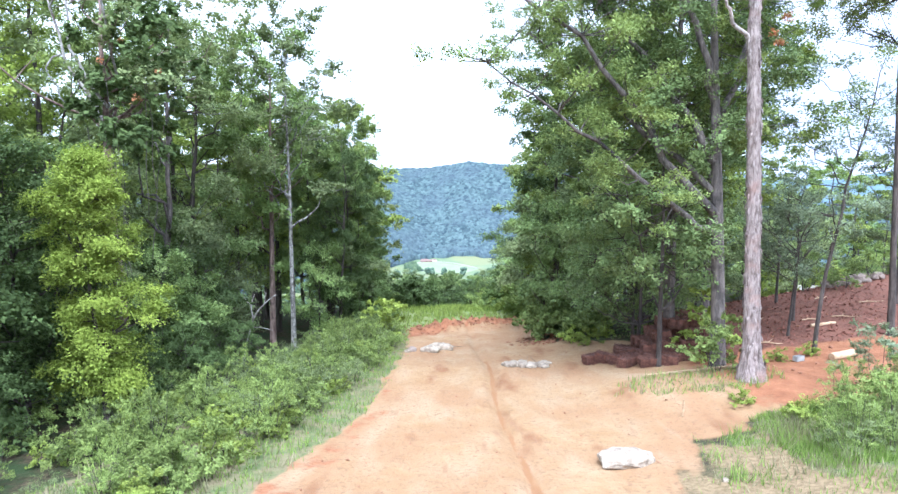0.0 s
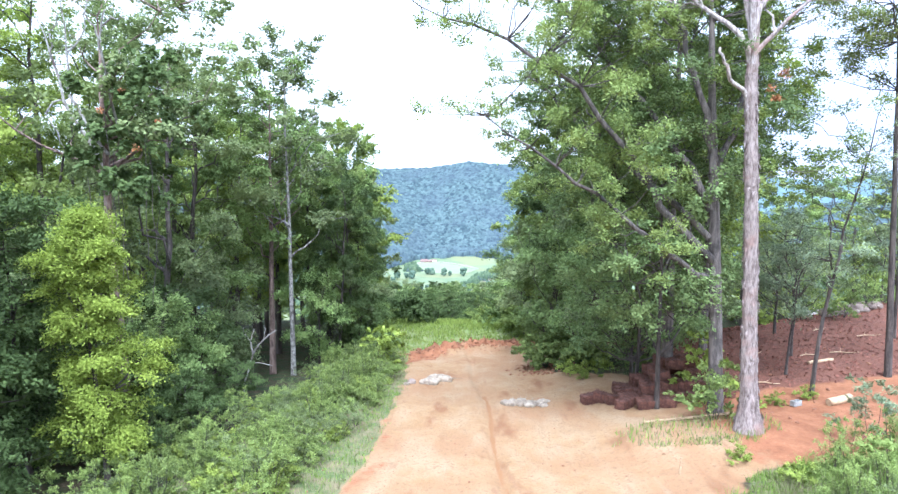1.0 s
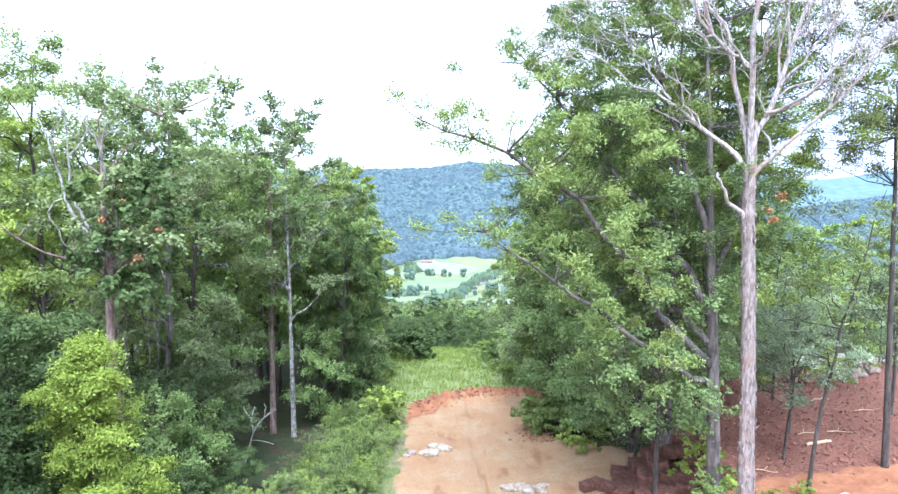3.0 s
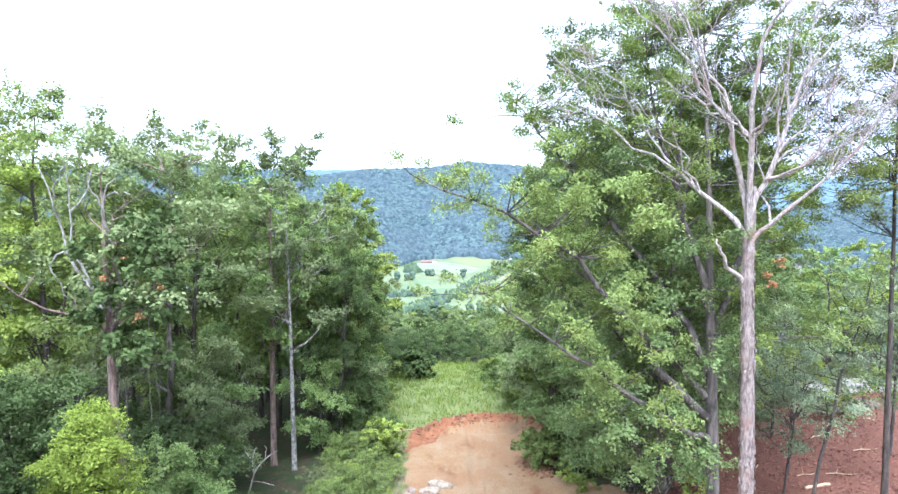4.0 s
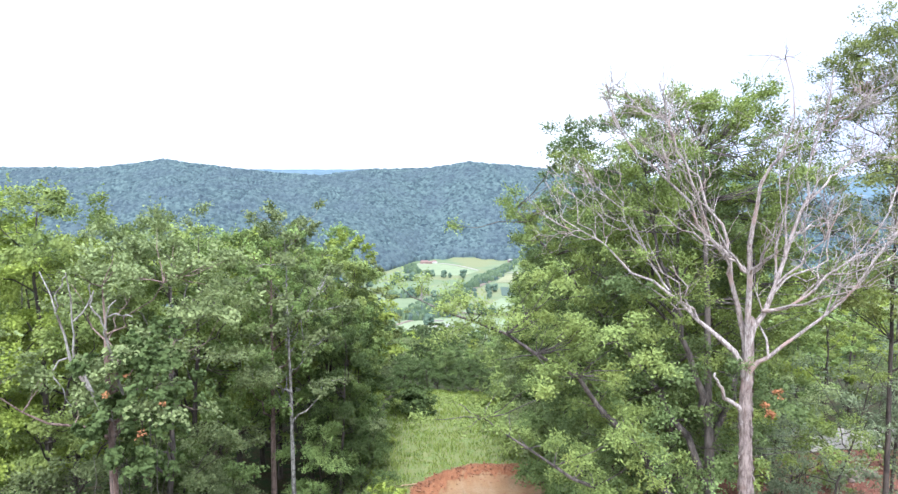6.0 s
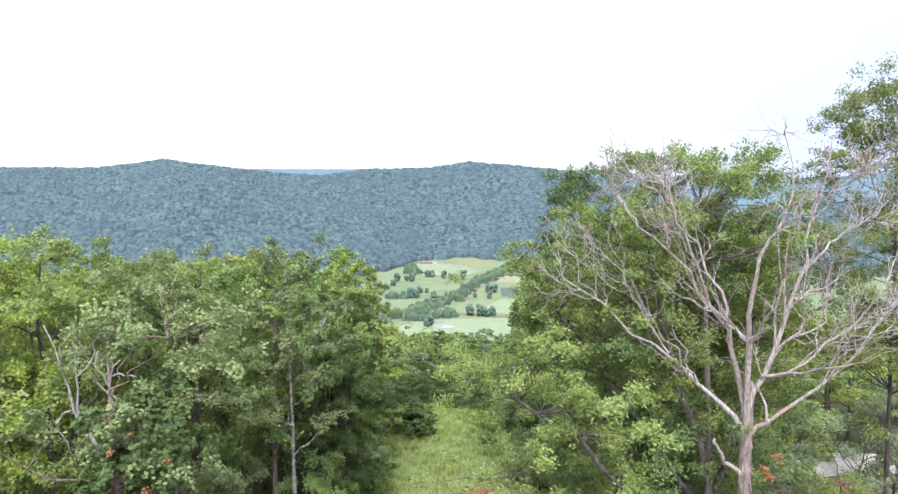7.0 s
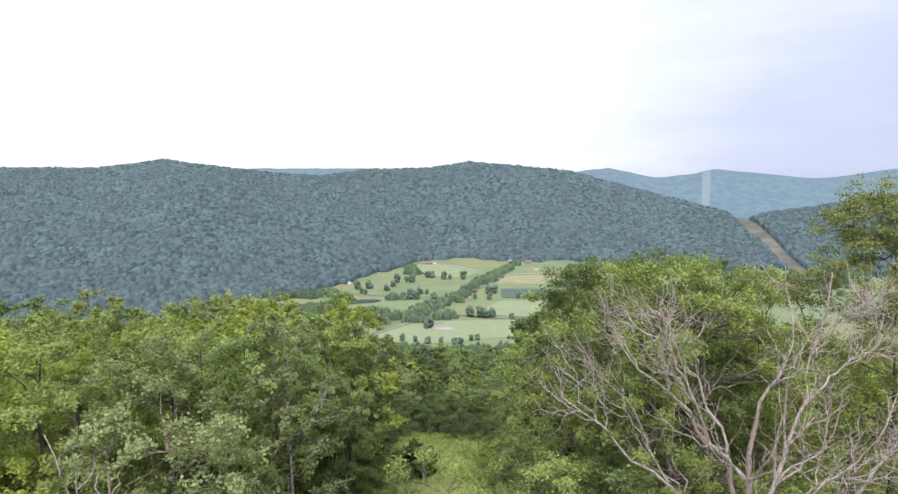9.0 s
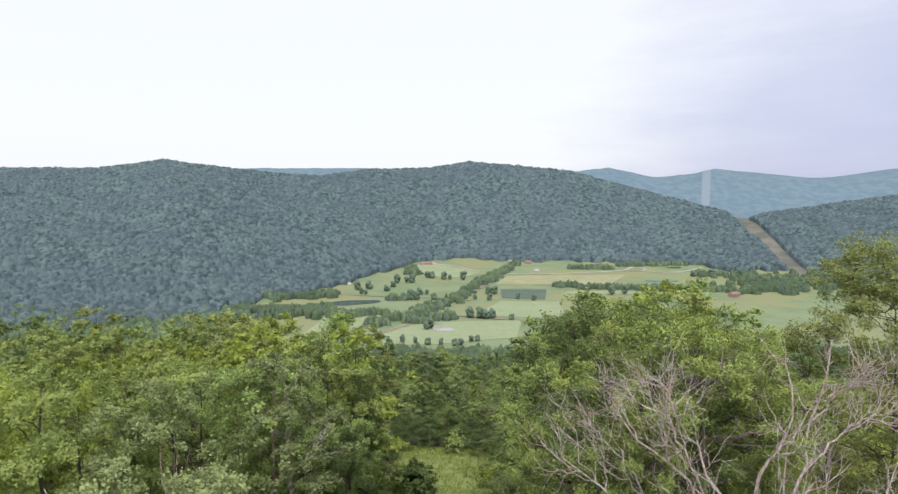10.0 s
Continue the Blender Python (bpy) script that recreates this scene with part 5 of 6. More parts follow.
stand(bush("thicket_bush", "green bush at the foot of the wood", 2.2, 1.9, "weed_leaf", 106, 100, 40, 0.26, 0.6), 6.4, 52.0)
stand(bush("oak_sapling", "young bright green oak sapling beside the dead tree", 2.0, 0.95, "oak_leaf", 107, 46, 44, 0.13, 0.3, 5), 9.2, 21.6)
stand(bush("oak_sapling", "light green sapling above the roadside weeds", 2.4, 1.1, "bright_leaf", 108, 44, 26, 0.24, 0.32, 5), -4.0, 38.0)
stand(bush("oak_sapling", "yellow-green sapling under the oak", 2.8, 0.9, "bright_leaf", 109, 40, 26, 0.22, 0.32, 5), 10.1, 24.6)
stand(bush("feathery_sapling", "blue-green feathery sapling beside the red clay", 2.0, 0.9, "pine_leaf", 110, 40, 40, 0.14, 0.3, 5, wide=0.25), 12.7, 18.6)
WEED = [bush("weed_bush", "leafy green roadside weeds", 1.0, 0.75, "weed_leaf", 120, 34, 70, 0.085, 0.28, chips=True, group="roadside weeds"),
        bush("weed_bush", "tall leafy green roadside weeds", 1.75, 0.62, "weed_leaf", 121, 34, 70, 0.105, 0.26, chips=True, group="roadside weeds", wide=0.22, droop=-0.7),
        bush("weed_bush", "feathery grey-green roadside weeds", 1.2, 0.8, "grey_leaf", 122, 36, 70, 0.085, 0.28, chips=True, group="roadside weeds", wide=0.22, droop=-0.5),
        bush("weed_bush", "low yellow-green roadside weeds", 0.7, 0.6, "bright_leaf", 123, 34, 60, 0.095, 0.26, chips=True, group="roadside weeds")]


def weeds():
    rng = np.random.default_rng(9)
    for _ in range(270):
        y = rng.uniform(12.5, 43)
        x = road_left(y) - np.interp(y, [20, 27], [1.0, 0.35]) - rng.random() ** 1.3 * np.interp(y, [16, 20, 26, 43], [5.2, 5.2, 5.0, 3.8])
        if y < 22 and x > road_left(y) - 1.3:
            continue
        s = rng.uniform(0.45, 1.05) * np.interp(x - road_left(y), [-5, -1.5, -0.9], [0.85, 1.1, 0.7])
        plant(WEED, rng.choice(4, p=[0.25, 0.29, 0.22, 0.24]), x, y, s, rng.uniform(0, 360))
    for _ in range(45):
        y = rng.uniform(14.5, 30)
        x = -rng.uniform(8.2, 9.5 + 0.45 * y)
        plant(WEED, rng.choice(4, p=[0.4, 0.25, 0.25, 0.1]), x, y, rng.uniform(0.5, 1.1), rng.uniform(0, 360))
    for x, y, k, s in ((10.6, 17.0, 1, 0.7), (11.1, 17.4, 1, 0.8), (11.5, 16.4, 0, 1.15), (12.2, 17.2, 1, 0.85), (12.7, 16.4, 0, 1.25), (13.4, 15.6, 1, 0.8), (12.1, 16.0, 1, 0.7), (13.2, 16.8, 0, 1.2),
                       (8.9, 14.6, 1, 0.5), (9.4, 14.2, 1, 0.7), (9.8, 14.9, 1, 0.75), (10.3, 14.4, 1, 0.75), (10.0, 13.9, 2, 0.8), (9.3, 15.2, 1, 0.6), (10.6, 15.0, 1, 0.8), (9.9, 15.5, 1, 0.65), (9.1, 13.9, 2, 0.6),
                       (9.4, 16.6, 3, 0.8), (8.6, 18.4, 3, 0.6), (12.2, 14.5, 3, 1.0), (8.1, 33.2, 3, 1.0), (6.4, 33.0, 3, 1.0), (10.0, 31.5, 0, 0.9), (6.9, 31.4, 3, 0.9),
                       (12.4, 23.8, 3, 0.6), (13.8, 24.2, 3, 0.6), (11.6, 23.4, 3, 0.45), (9.9, 24.4, 3, 0.5),
                       (22.0, 35.5, 0, 1.3), (24.0, 36.5, 1, 1.3), (26.0, 37.5, 0, 1.5), (20.5, 36.8, 1, 1.4), (28.5, 38.5, 0, 1.4), (19.0, 38.5, 3, 1.6), (23.0, 38.2, 3, 1.5), (31, 39.5, 1, 1.5),
                       (25.5, 48.5, 3, 1.8), (29, 49, 3, 1.6), (22, 47.5, 0, 1.6),
                       (-5.2, 46, 3, 1.3), (-5.8, 50, 0, 1.4), (-5.4, 54, 3, 1.3), (-6.0, 57.5, 0, 1.5), (4.9, 55, 3, 1.4), (3.4, 63.5, 0, 1.6), (-5.6, 65.5, 0, 1.5),
                       (3.6, 71.5, 1, 1.6), (5.6, 66.0, 3, 1.8), (-6.6, 68.5, 0, 1.8), (6.4, 71.0, 1, 2.0)):
        plant(WEED, k, x, y, s, rng.uniform(0, 360))


weeds()


def blades(X, Y, H, W, rng):
    n = len(X)
    Z = land(X, Y)
    a = rng.uniform(0, 6.28, n)
    t = rng.normal(0, 0.32, (n, 2)) * H[:, None]
    V = np.empty((n, 3, 3))
    V[:, 0] = np.stack([X - np.cos(a) * W, Y - np.sin(a) * W, Z - 0.02], 1)
    V[:, 1] = np.stack([X + np.cos(a) * W, Y + np.sin(a) * W, Z - 0.02], 1)
    V[:, 2] = np.stack([X + t[:, 0], Y + t[:, 1], Z + H], 1)
    return V.reshape(-1, 3), np.arange(3 * n).reshape(-1, 3)


def grass():
    rng = np.random.default_rng(13)
    parts = ((60000, -13, 18, 9, 44, 0.22, 0.016), (16000, 3, 16, 9, 20, 0.26, 0.013), (15000, 8.0, 14.5, 13.4, 18.2, 0.30, 0.011))
    meadow = ((26000, -9, 10, 43, 88, 0.36, 0.035),)
    for dry, mm, nm, lb in ((False, M["grass_blade"], "grass", "green grass and weeds along the road and in the clearing"), (True, M["dry_blade"], "dry_grass", "straw-coloured dry grass among the green"), (False, M["meadow_blade"], "meadow_grass", "bright green tall grass in the clearing")):
        VV, FF, n0 = [], [], 0
        for n, x0, x1, y0, y1, h, w in (meadow if nm == "meadow_grass" else parts):
            n = n * 2 if not dry else int(n * 1.3)
            X, Y = rng.uniform(x0, x1, n), rng.uniform(y0, y1, n)
            road, red, mulch, gr = zone(X, Y)[:4]
            patch = 0.5 + 0.5 * wave(X, Y, 4.3, 5.0)
            ok = (gr * (1 - road) > rng.uniform(0.15, 0.85, n)) & ((patch > rng.uniform(0, 0.9, n)) != dry)
            ok |= (rng.random(n) < 0.02) & (mulch < 0.3) & (road < 0.5) & (X > -6)
            ok |= (np.hypot(X - 8.4, (Y - 21.0) * 1.7) < 2.7 + 0.5 * wave(X, Y, 1.7)) & (rng.random(n) < 0.55) & (road > 0.2)
            X, Y = X[ok], Y[ok]
            tall = 0.6 + 0.9 * np.clip(wave(X, Y, 2.6, 8.0), 0, 1)
            tall = tall * (1 + 1.6 * np.clip(1 - np.hypot((X - 10.6) / 2.4, (Y - 15.0) / 1.6), 0, 1) + 1.0 * np.clip(wave(X, Y, 1.5, 9.0), 0, 1) * (X < road_left(Y) - 1.2))
            V, F = blades(X, Y, h * tall * rng.uniform(0.5, 1.4, len(X)), np.full(len(X), w), rng)
            VV.append(V); FF.append(F + n0); n0 += len(V)
        me = mesh_np(nm, np.concatenate(VV), [np.concatenate(FF)], mm)
        tagged(new(nm, me), lb, "grass", kind="stuff")


grass()

# ---- things on the ground ----


def boulder(name, label, x, y, sx, sy, sz, seed, material, turn=0.0, group="", sink=0.25, category="stone"):
    """An angular broken rock: the hull of scattered points, with its edges worn round."""
    rng = np.random.default_rng(seed)
    bm = bmesh.new()
    for _ in range(60):
        v = rng.normal(0, 1, 3)
        v /= np.abs(v).max() ** 0.6 * np.linalg.norm(v) ** 0.4
        v *= rng.uniform(0.82, 1.05)
        bm.verts.new((v[0] * sx, v[1] * sy, v[2] * sz))
    hull = bmesh.ops.convex_hull(bm, input=bm.verts[:])
    bmesh.ops.delete(bm, geom=[g for g in set(hull["geom_interior"]) if isinstance(g, bmesh.types.BMVert)], context="VERTS")
    bmesh.ops.bevel(bm, geom=bm.edges[:], offset=min(sx, sy, sz) * 0.12, segments=1, affect="EDGES")
    if sx > 0.4:
        bmesh.ops.triangulate(bm, faces=bm.faces[:])
        bmesh.ops.subdivide_edges(bm, edges=bm.edges[:], cuts=1)
        off = Vector(rng.uniform(-9, 9, 3))
        for v in bm.verts:
            k = noise.noise(v.co * 4.0 + off) * 0.10 + noise.noise(v.co * 11.0 + off) * 0.06
            v.co *= 1 + k
    me = bpy.data.meshes.new(name)
    bm.to_mesh(me)
    bm.free()
    me.materials.append(material)
    ob = new(name, me)
    ob.matrix_basis = pose(x, y, gz(x, y) + sz * (1 - 2 * sink), 0, 0, turn)
    return tagged(ob, label, category, group)


W = M["white_stone"]
boulder("white_rock", "large flat pale limestone slab lying on the clay", 4.3, 15.0, 0.72, 0.42, 0.22, 1, W, 12)
boulder("white_rock", "long pale limestone rock beside the road", -0.45, 33.2, 0.70, 0.26, 0.27, 2, W, -18, "rocks beside the road")
boulder("white_rock", "pale limestone rock beside the road", -0.95, 32.3, 0.52, 0.24, 0.24, 3, W, 8, "rocks beside the road")
boulder("white_rock", "small grey rock beside the road", -1.9, 32.4, 0.22, 0.2, 0.16, 4, M["tan_stone"], 30, "rocks beside the road")
boulder("white_rock", "small grey rock beside the road", -2.1, 31.9, 0.14, 0.16, 0.1, 5, W, 70, "rocks beside the road")
rr = np.random.default_rng(17)
for i in range(17):
    s = rr.uniform(0.10, 0.27)
    boulder("rubble_rock", "pale limestone rubble in a low heap on the road", 3.4 + rr.uniform(-0.95, 0.95), 27.1 + rr.normal(0, 0.16), s * 1.25, s * 0.8, s * 0.75, 100 + i, W, rr.uniform(0, 180), "rubble heap on the road", 0.3)
boulder("white_rock", "small white stone in the grass", 5.95, 13.3, 0.09, 0.07, 0.06, 20, W, 0)
boulder("white_rock", "small white stone at the grass edge", -4.85, 17.4, 0.14, 0.1, 0.1, 21, W, 0)
rs = np.random.default_rng(31)
for i in range(26):
    s = rs.uniform(0.12, 0.36)
    boulder("garden_rock", "tan rock of a low garden pile", 23.2 + rs.uniform(-1.6, 1.4), 36.4 + rs.normal(0, 0.35), s * 1.2, s * 0.8, s * rs.uniform(0.5, 0.9), 40 + i, M["tan_stone"], rs.uniform(0, 180), "garden rock pile", 0.1)


def pebbles():
    rng = np.random.default_rng(77)
    VV, FF, n0 = [], [], 0
    box = np.array([(x, y, z) for x in (-1, 1) for y in (-1, 1) for z in (-1, 1)], float)
    quads = np.array([(0, 1, 3, 2), (4, 6, 7, 5), (0, 4, 5, 1), (2, 3, 7, 6), (0, 2, 6, 4), (1, 5, 7, 3)])
    spots = []
    for _ in range(520):
        x = rng.uniform(-3.5, 7)
        spots.append((x, float(road_end(x)) - 1.4 + rng.normal(0, 0.9), rng.uniform(0.02, 0.075)))
    for _ in range(260):
        spots.append((rng.uniform(10, 30), rng.uniform(18, 36), rng.uniform(0.02, 0.06)))
    for _ in range(160):
        spots.append((rng.normal(5.2, 0.8), rng.uniform(34, 39), rng.uniform(0.03, 0.09)))
    for _ in range(260):
        spots.append((rng.uniform(-4, 7), rng.uniform(11, 44), rng.uniform(0.01, 0.03)))
    for x, y, s in spots:
        q = box * rng.uniform(0.6, 1.2, (8, 3)) * s * np.array([1, 1, 0.6])
        a = rng.uniform(0, 6.28)
        q = q @ np.array([(math.cos(a), math.sin(a), 0), (-math.sin(a), math.cos(a), 0), (0, 0, 1)])
        VV.append(q + np.array([x, y, gz(x, y) + 0.3 * s]))
        FF.append(quads + n0)
        n0 += 8
    me = mesh_np("clods", np.concatenate(VV), [np.concatenate(FF)], M["red_clod"])
    tagged(new("clods", me), "loose red clay clods and pebbles on the bare ground", "clods", kind="stuff")


pebbles()


def straw_litter():
    """Loose tufts of pine straw strewn over the mulched bank."""
    rng = np.random.default_rng(29)
    n = 17000
    X, Y = rng.uniform(9.5, 34, n), rng.uniform(24.5, 45, n)
    ok = (zone(X, Y)[2] > 0.4) & (0.5 + 0.5 * wave(X, Y, 1.1, 3.0) > rng.uniform(0, 1, n))
    X, Y = X[ok], Y[ok]
    C = np.stack([X, Y, land(X, Y) + rng.uniform(0.01, 0.05, len(X))], 1)
    d = rng.normal(0, 1, C.shape)
    d[:, 2] *= 0.25
    V, F = leaves(C, d, 0.17, rng, 0.0, 0.4)
    tagged(new("straw_litter", mesh_np("straw_litter", V, [F], M["litter_straw"])), "clumps of reddish-brown pine straw mulch on the bank", "mulch", kind="stuff")
    # fallen sticks
    for i, (x, y, ln, turn) in enumerate(((17.0, 29.6, 1.1, 12), (18.4, 29.2, 1.4, -8), (15.2, 31.0, 0.9, 40), (20.8, 31.2, 1.3, 5), (13.4, 26.2, 0.8, -30), (19.6, 33.4, 1.0, 25), (11.9, 24.6, 0.9, 15), (22.6, 30.0, 1.2, -20))):
        P = np.array([(-ln / 2, 0, 0), (-ln / 6, 0.05, 0.03), (ln / 5, -0.03, 0.02), (ln / 2, 0.04, 0.05)])
        V, F = tubes([(P, np.array([0.028, 0.024, 0.02, 0.012]), 6), (np.array([P[1], P[1] + (0.15, 0.2, 0.1)]), np.array([0.014, 0.006]), 5)])
        ob = new("stick", mesh_np("stick", V, F, M["log_end"], True))
        ob.matrix_basis = pose(x, y, gz(x, y) + 0.05, 0, 0, turn)
        tagged(ob, "short pale fallen stick lying on the mulch", "stick", "fallen sticks")


straw_litter()


def bale_mesh():
    """A bale of pine straw: a sagging ragged block with two twine grooves and loose straws."""
    rng = np.random.default_rng(3)
    bm = bmesh.new()
    bmesh.ops.create_cube(bm, size=1.0)
    bmesh.ops.subdivide_edges(bm, edges=bm.edges[:], cuts=6, use_grid_fill=True)
    for v in bm.verts:
        c = v.co.copy()
        r = Vector([math.copysign(min(abs(a), 0.5) ** 1.0, a) for a in c])
        k = 1 - 0.10 * max(0, (abs(c.x) * 2) ** 4 + (abs(c.y) * 2) ** 4 + (abs(c.z) * 2) ** 4 - 1) / 2
        r *= k
        pinch = 1 - 0.10 * (math.exp(-((c.x - 0.2) / 0.06) ** 2) + math.exp(-((c.x + 0.2) / 0.06) ** 2))
        n = noise.noise(c * 5.0) * 0.05
        v.co = Vector((r.x * 0.78, r.y * 0.46 * pinch, r.z * 0.40 * pinch)) * (1 + n)
    me = bpy.data.meshes.new("straw_block")
    bm.to_mesh(me)
    bm.free()
    me.materials.append(M["straw"])
    n = 420
    side = rng.integers(0, 3, n)
    P = rng.uniform(-0.5, 0.5, (n, 3))
    P[np.arange(n), side] = rng.choice([-0.5, 0.5], n)
    P = P * np.array([0.74, 0.44, 0.38])
    V, F = leaves(P, P * 2, 0.2, rng, 0.2, 0.07)
    return me, mesh_np("loose_straw", V, [F], M["straw"])


def bales():
    a, b = bale_mesh()
    rng = np.random.default_rng(19)
    spots = []
    for layer, (x0, x1, y0, y1) in enumerate(((7.3, 11.6, 25.2, 27.6), (8.2, 11.3, 25.5, 27.5), (8.7, 11.1, 25.9, 27.4), (9.2, 10.9, 26.2, 27.2))):
        y = y0
        while y <= y1:
            x = x0 + rng.uniform(0, 0.3)
            while x <= x1:
                if rng.random() < 0.9:
                    spots.append((x, y + rng.normal(0, 0.05), layer, rng.normal(0, 9)))
                x += 0.74
            y += 0.46
    for x, y in ((6.5, 26.3), (6.9, 25.9), (6.0, 26.4), (7.1, 25.2), (7.9, 24.8), (8.6, 24.7)):
        spots.append((x, y, 0, rng.normal(0, 30)))
    for x, y, layer, turn in spots:
        tilt = rng.normal(0, 5)
        root = thing("straw_bale", pose(x, y, gz(x, y) + 0.19 + 0.375 * layer, tilt, rng.normal(0, 5), turn), "reddish-brown pine straw bale in a loose pile", "straw bale", "pile of straw bales")
        child("straw_block", a, root)
        child("loose_straw", b, root)["kind"] = "stuff"


bales()


def box_bm(sx, sy, sz, bev=0.01):
    bm = bmesh.new()
    bmesh.ops.create_cube(bm, size=1.0)
    for v in bm.verts:
        v.co = Vector((v.co.x * sx, v.co.y * sy, v.co.z * sz))
    if bev:
        bmesh.ops.bevel(bm, geom=bm.edges[:], offset=bev, segments=2, affect="EDGES")
    return bm


def single(name, bm, material, m, label, category, group=""):
    me = bpy.data.meshes.new(name)
    bm.to_mesh(me)
    bm.free()
    me.materials.append(material)
    ob = new(name, me)
    ob.matrix_basis = m
    return tagged(ob, label, category, group)


def on_ground(x, y, up, turn=0.0, tilt=0.0):
    return pose(x, y, gz(x, y) + up, 0, tilt, turn)


single("wooden_board", box_bm(3.2, 0.14, 0.05), M["lumber"], on_ground(8.5, 22.1, 0.07, -3, -math.degrees(math.atan2(gz(10.1, 22.0) - gz(6.9, 22.2), 3.2))), "long pale wooden board lying on the ground", "board")
single("wooden_board", box_bm(1.6, 0.12, 0.04), M["lumber"], on_ground(10.3, 27.6, 0.08, 20, -5), "pale wooden board among the trees", "board")
single("wooden_board", box_bm(1.9, 0.10, 0.04), M["lumber"], on_ground(9.4, 27.9, 0.1, 24, -4), "pale wooden board among the trees", "board")
single("wooden_board", box_bm(2.2, 0.14, 0.04), M["lumber"], on_ground(-2.9, 45.3, 0.15, 15), "pale board at the end of the road", "board")
single("survey_stake", box_bm(0.05, 0.05, 0.55, 0.006), M["lumber"], on_ground(6.75, 18.0, 0.22, 10, 4), "short pale wooden survey stake in the clay", "stake")


def concrete_block():
    x, y = 13.0, 23.4
    root = thing("concrete_block", on_ground(x, y, 0.12, 24), "grey concrete block with two hollow cells on red clay", "concrete block")
    for sy in (-0.08, 0.08):
        bm = box_bm(0.40, 0.035, 0.19, 0.004)
        bmesh.ops.translate(bm, verts=bm.verts, vec=(0, sy, 0))
        part("face_shell", bm, M["concrete"], root)
    for sx in (-0.18, 0, 0.18):
        bm = box_bm(0.036, 0.125, 0.19, 0.003)
        bmesh.ops.translate(bm, verts=bm.verts, vec=(sx, 0, 0))
        part("web", bm, M["concrete"], root)


concrete_block()


def log(x, y, ln, r, turn, label):
    rng = np.random.default_rng(int(x * 10))
    root = thing("log", on_ground(x, y, r * 0.8, turn, -4), label, "log")
    P = np.stack([np.linspace(-ln / 2, ln / 2, 8), rng.normal(0, 0.01, 8), rng.normal(0, 0.01, 8)], 1)
    V, F = tubes([(P, r * rng.uniform(0.94, 1.05, 8), 14)])
    child("bark", mesh_np("bark", V, F, M["log_end"], True), root)
    for s in (-1, 1):
        bm = bmesh.new()
        bmesh.ops.create_cone(bm, cap_ends=True, segments=14, radius1=r * 0.97, radius2=r * 0.9, depth=0.04)
        bmesh.ops.rotate(bm, verts=bm.verts, matrix=Matrix.Rotation(radians(90 * s), 3, "Y"))
        bmesh.ops.translate(bm, verts=bm.verts, vec=(s * (ln / 2 + 0.01), 0, 0))
        part("cut_end", bm, M["lumber"], root, "pale sawn end")


log(14.5, 23.2, 1.0, 0.15, 18, "short pale barkless log on red clay")
log(16.8, 28.4, 1.2, 0.07, 10, "thin pale log on the mulched bank")


def snag():
    rng = np.random.default_rng(8)
    x, y = -9.75, 29.9
    root = thing("dead_sapling", pose(x, y, gz(x, y)), "bare pale dead sapling forked in front of the wood", "tree")
    for rb, P in ((0.07, [(0, 0, -0.2), (0.15, 0, 1.0), (0.5, 0, 2.1)]), (0.045, [(0.5, 0, 2.1), (0.9, -0.1, 2.7), (1.5, -0.2, 3.2), (1.7, -0.2, 3.3)]), (0.04, [(0.48, 0, 2.05), (0.42, 0.1, 2.8), (0.55, 0.1, 3.3)]),
                  (0.03, [(0.35, 0, 1.7), (0.9, -0.2, 1.75), (1.5, -0.3, 1.65)]), (0.025, [(1.0, -0.1, 2.75), (1.1, 0, 3.2), (1.05, 0, 3.5)]), (0.025, [(0.42, 0.1, 2.7), (0.1, 0.1, 3.1), (0.05, 0.1, 3.4)])):
        Q = spline(P, 8)
        Q[1:-1] += rng.normal(0, 0.02, (6, 3))
        V, F = tubes([(Q, np.linspace(rb, rb * 0.45, 8), 7)])
        child("limb", mesh_np("limb", V, F, M["snag"], True), root)


snag()


def garden():
    """The neighbouring plot: a pale concrete pad, a post with a box and flowering shrubs."""
    x, y = 31.8, 47.6
    single("concrete_pad", box_bm(10.5, 4.8, 0.4, 0.03), M["pale_concrete"], pose(x, y, gz(x, y) - 0.1, 0, 0, -4), "pale concrete driveway pad beyond the mulched bank", "concrete pad")
    x, y = 28.4, 54.0
    root = thing("post_box", pose(x, y, gz(x, y)), "dark wooden post carrying a pale weathered box", "post")
    bm = box_bm(0.2, 0.2, 3.0, 0.01)
    bmesh.ops.translate(bm, verts=bm.verts, vec=(0, 0, 1.3))
    part("post", bm, M["wood_bark"], root)
    bm = box_bm(0.5, 0.45, 0.75, 0.02)
    bmesh.ops.translate(bm, verts=bm.verts, vec=(-0.1, -0.1, 2.9))
    part("box", bm, M["concrete"], root, "pale weathered box")
    for i, (x, y) in enumerate(((27.6, 51.6), (30.6, 52.0), (26.2, 49.8), (36.4, 44.6))):
        stand(bush("flowering_shrub", "yellow-flowering garden shrub beside the concrete pad", 1.3, 0.9, "yellow_leaf", 140 + i, 40, 34, 0.16, 0.3, group="flowering shrubs"), x, y)


garden()

# ---- the valley ----
WATER, _nt, _N, _L, _p = mat("pond_water")
_p.inputs["Base Color"].default_value = (0.02, 0.03, 0.025, 1)
_p.inputs["Roughness"].default_value = 0.08
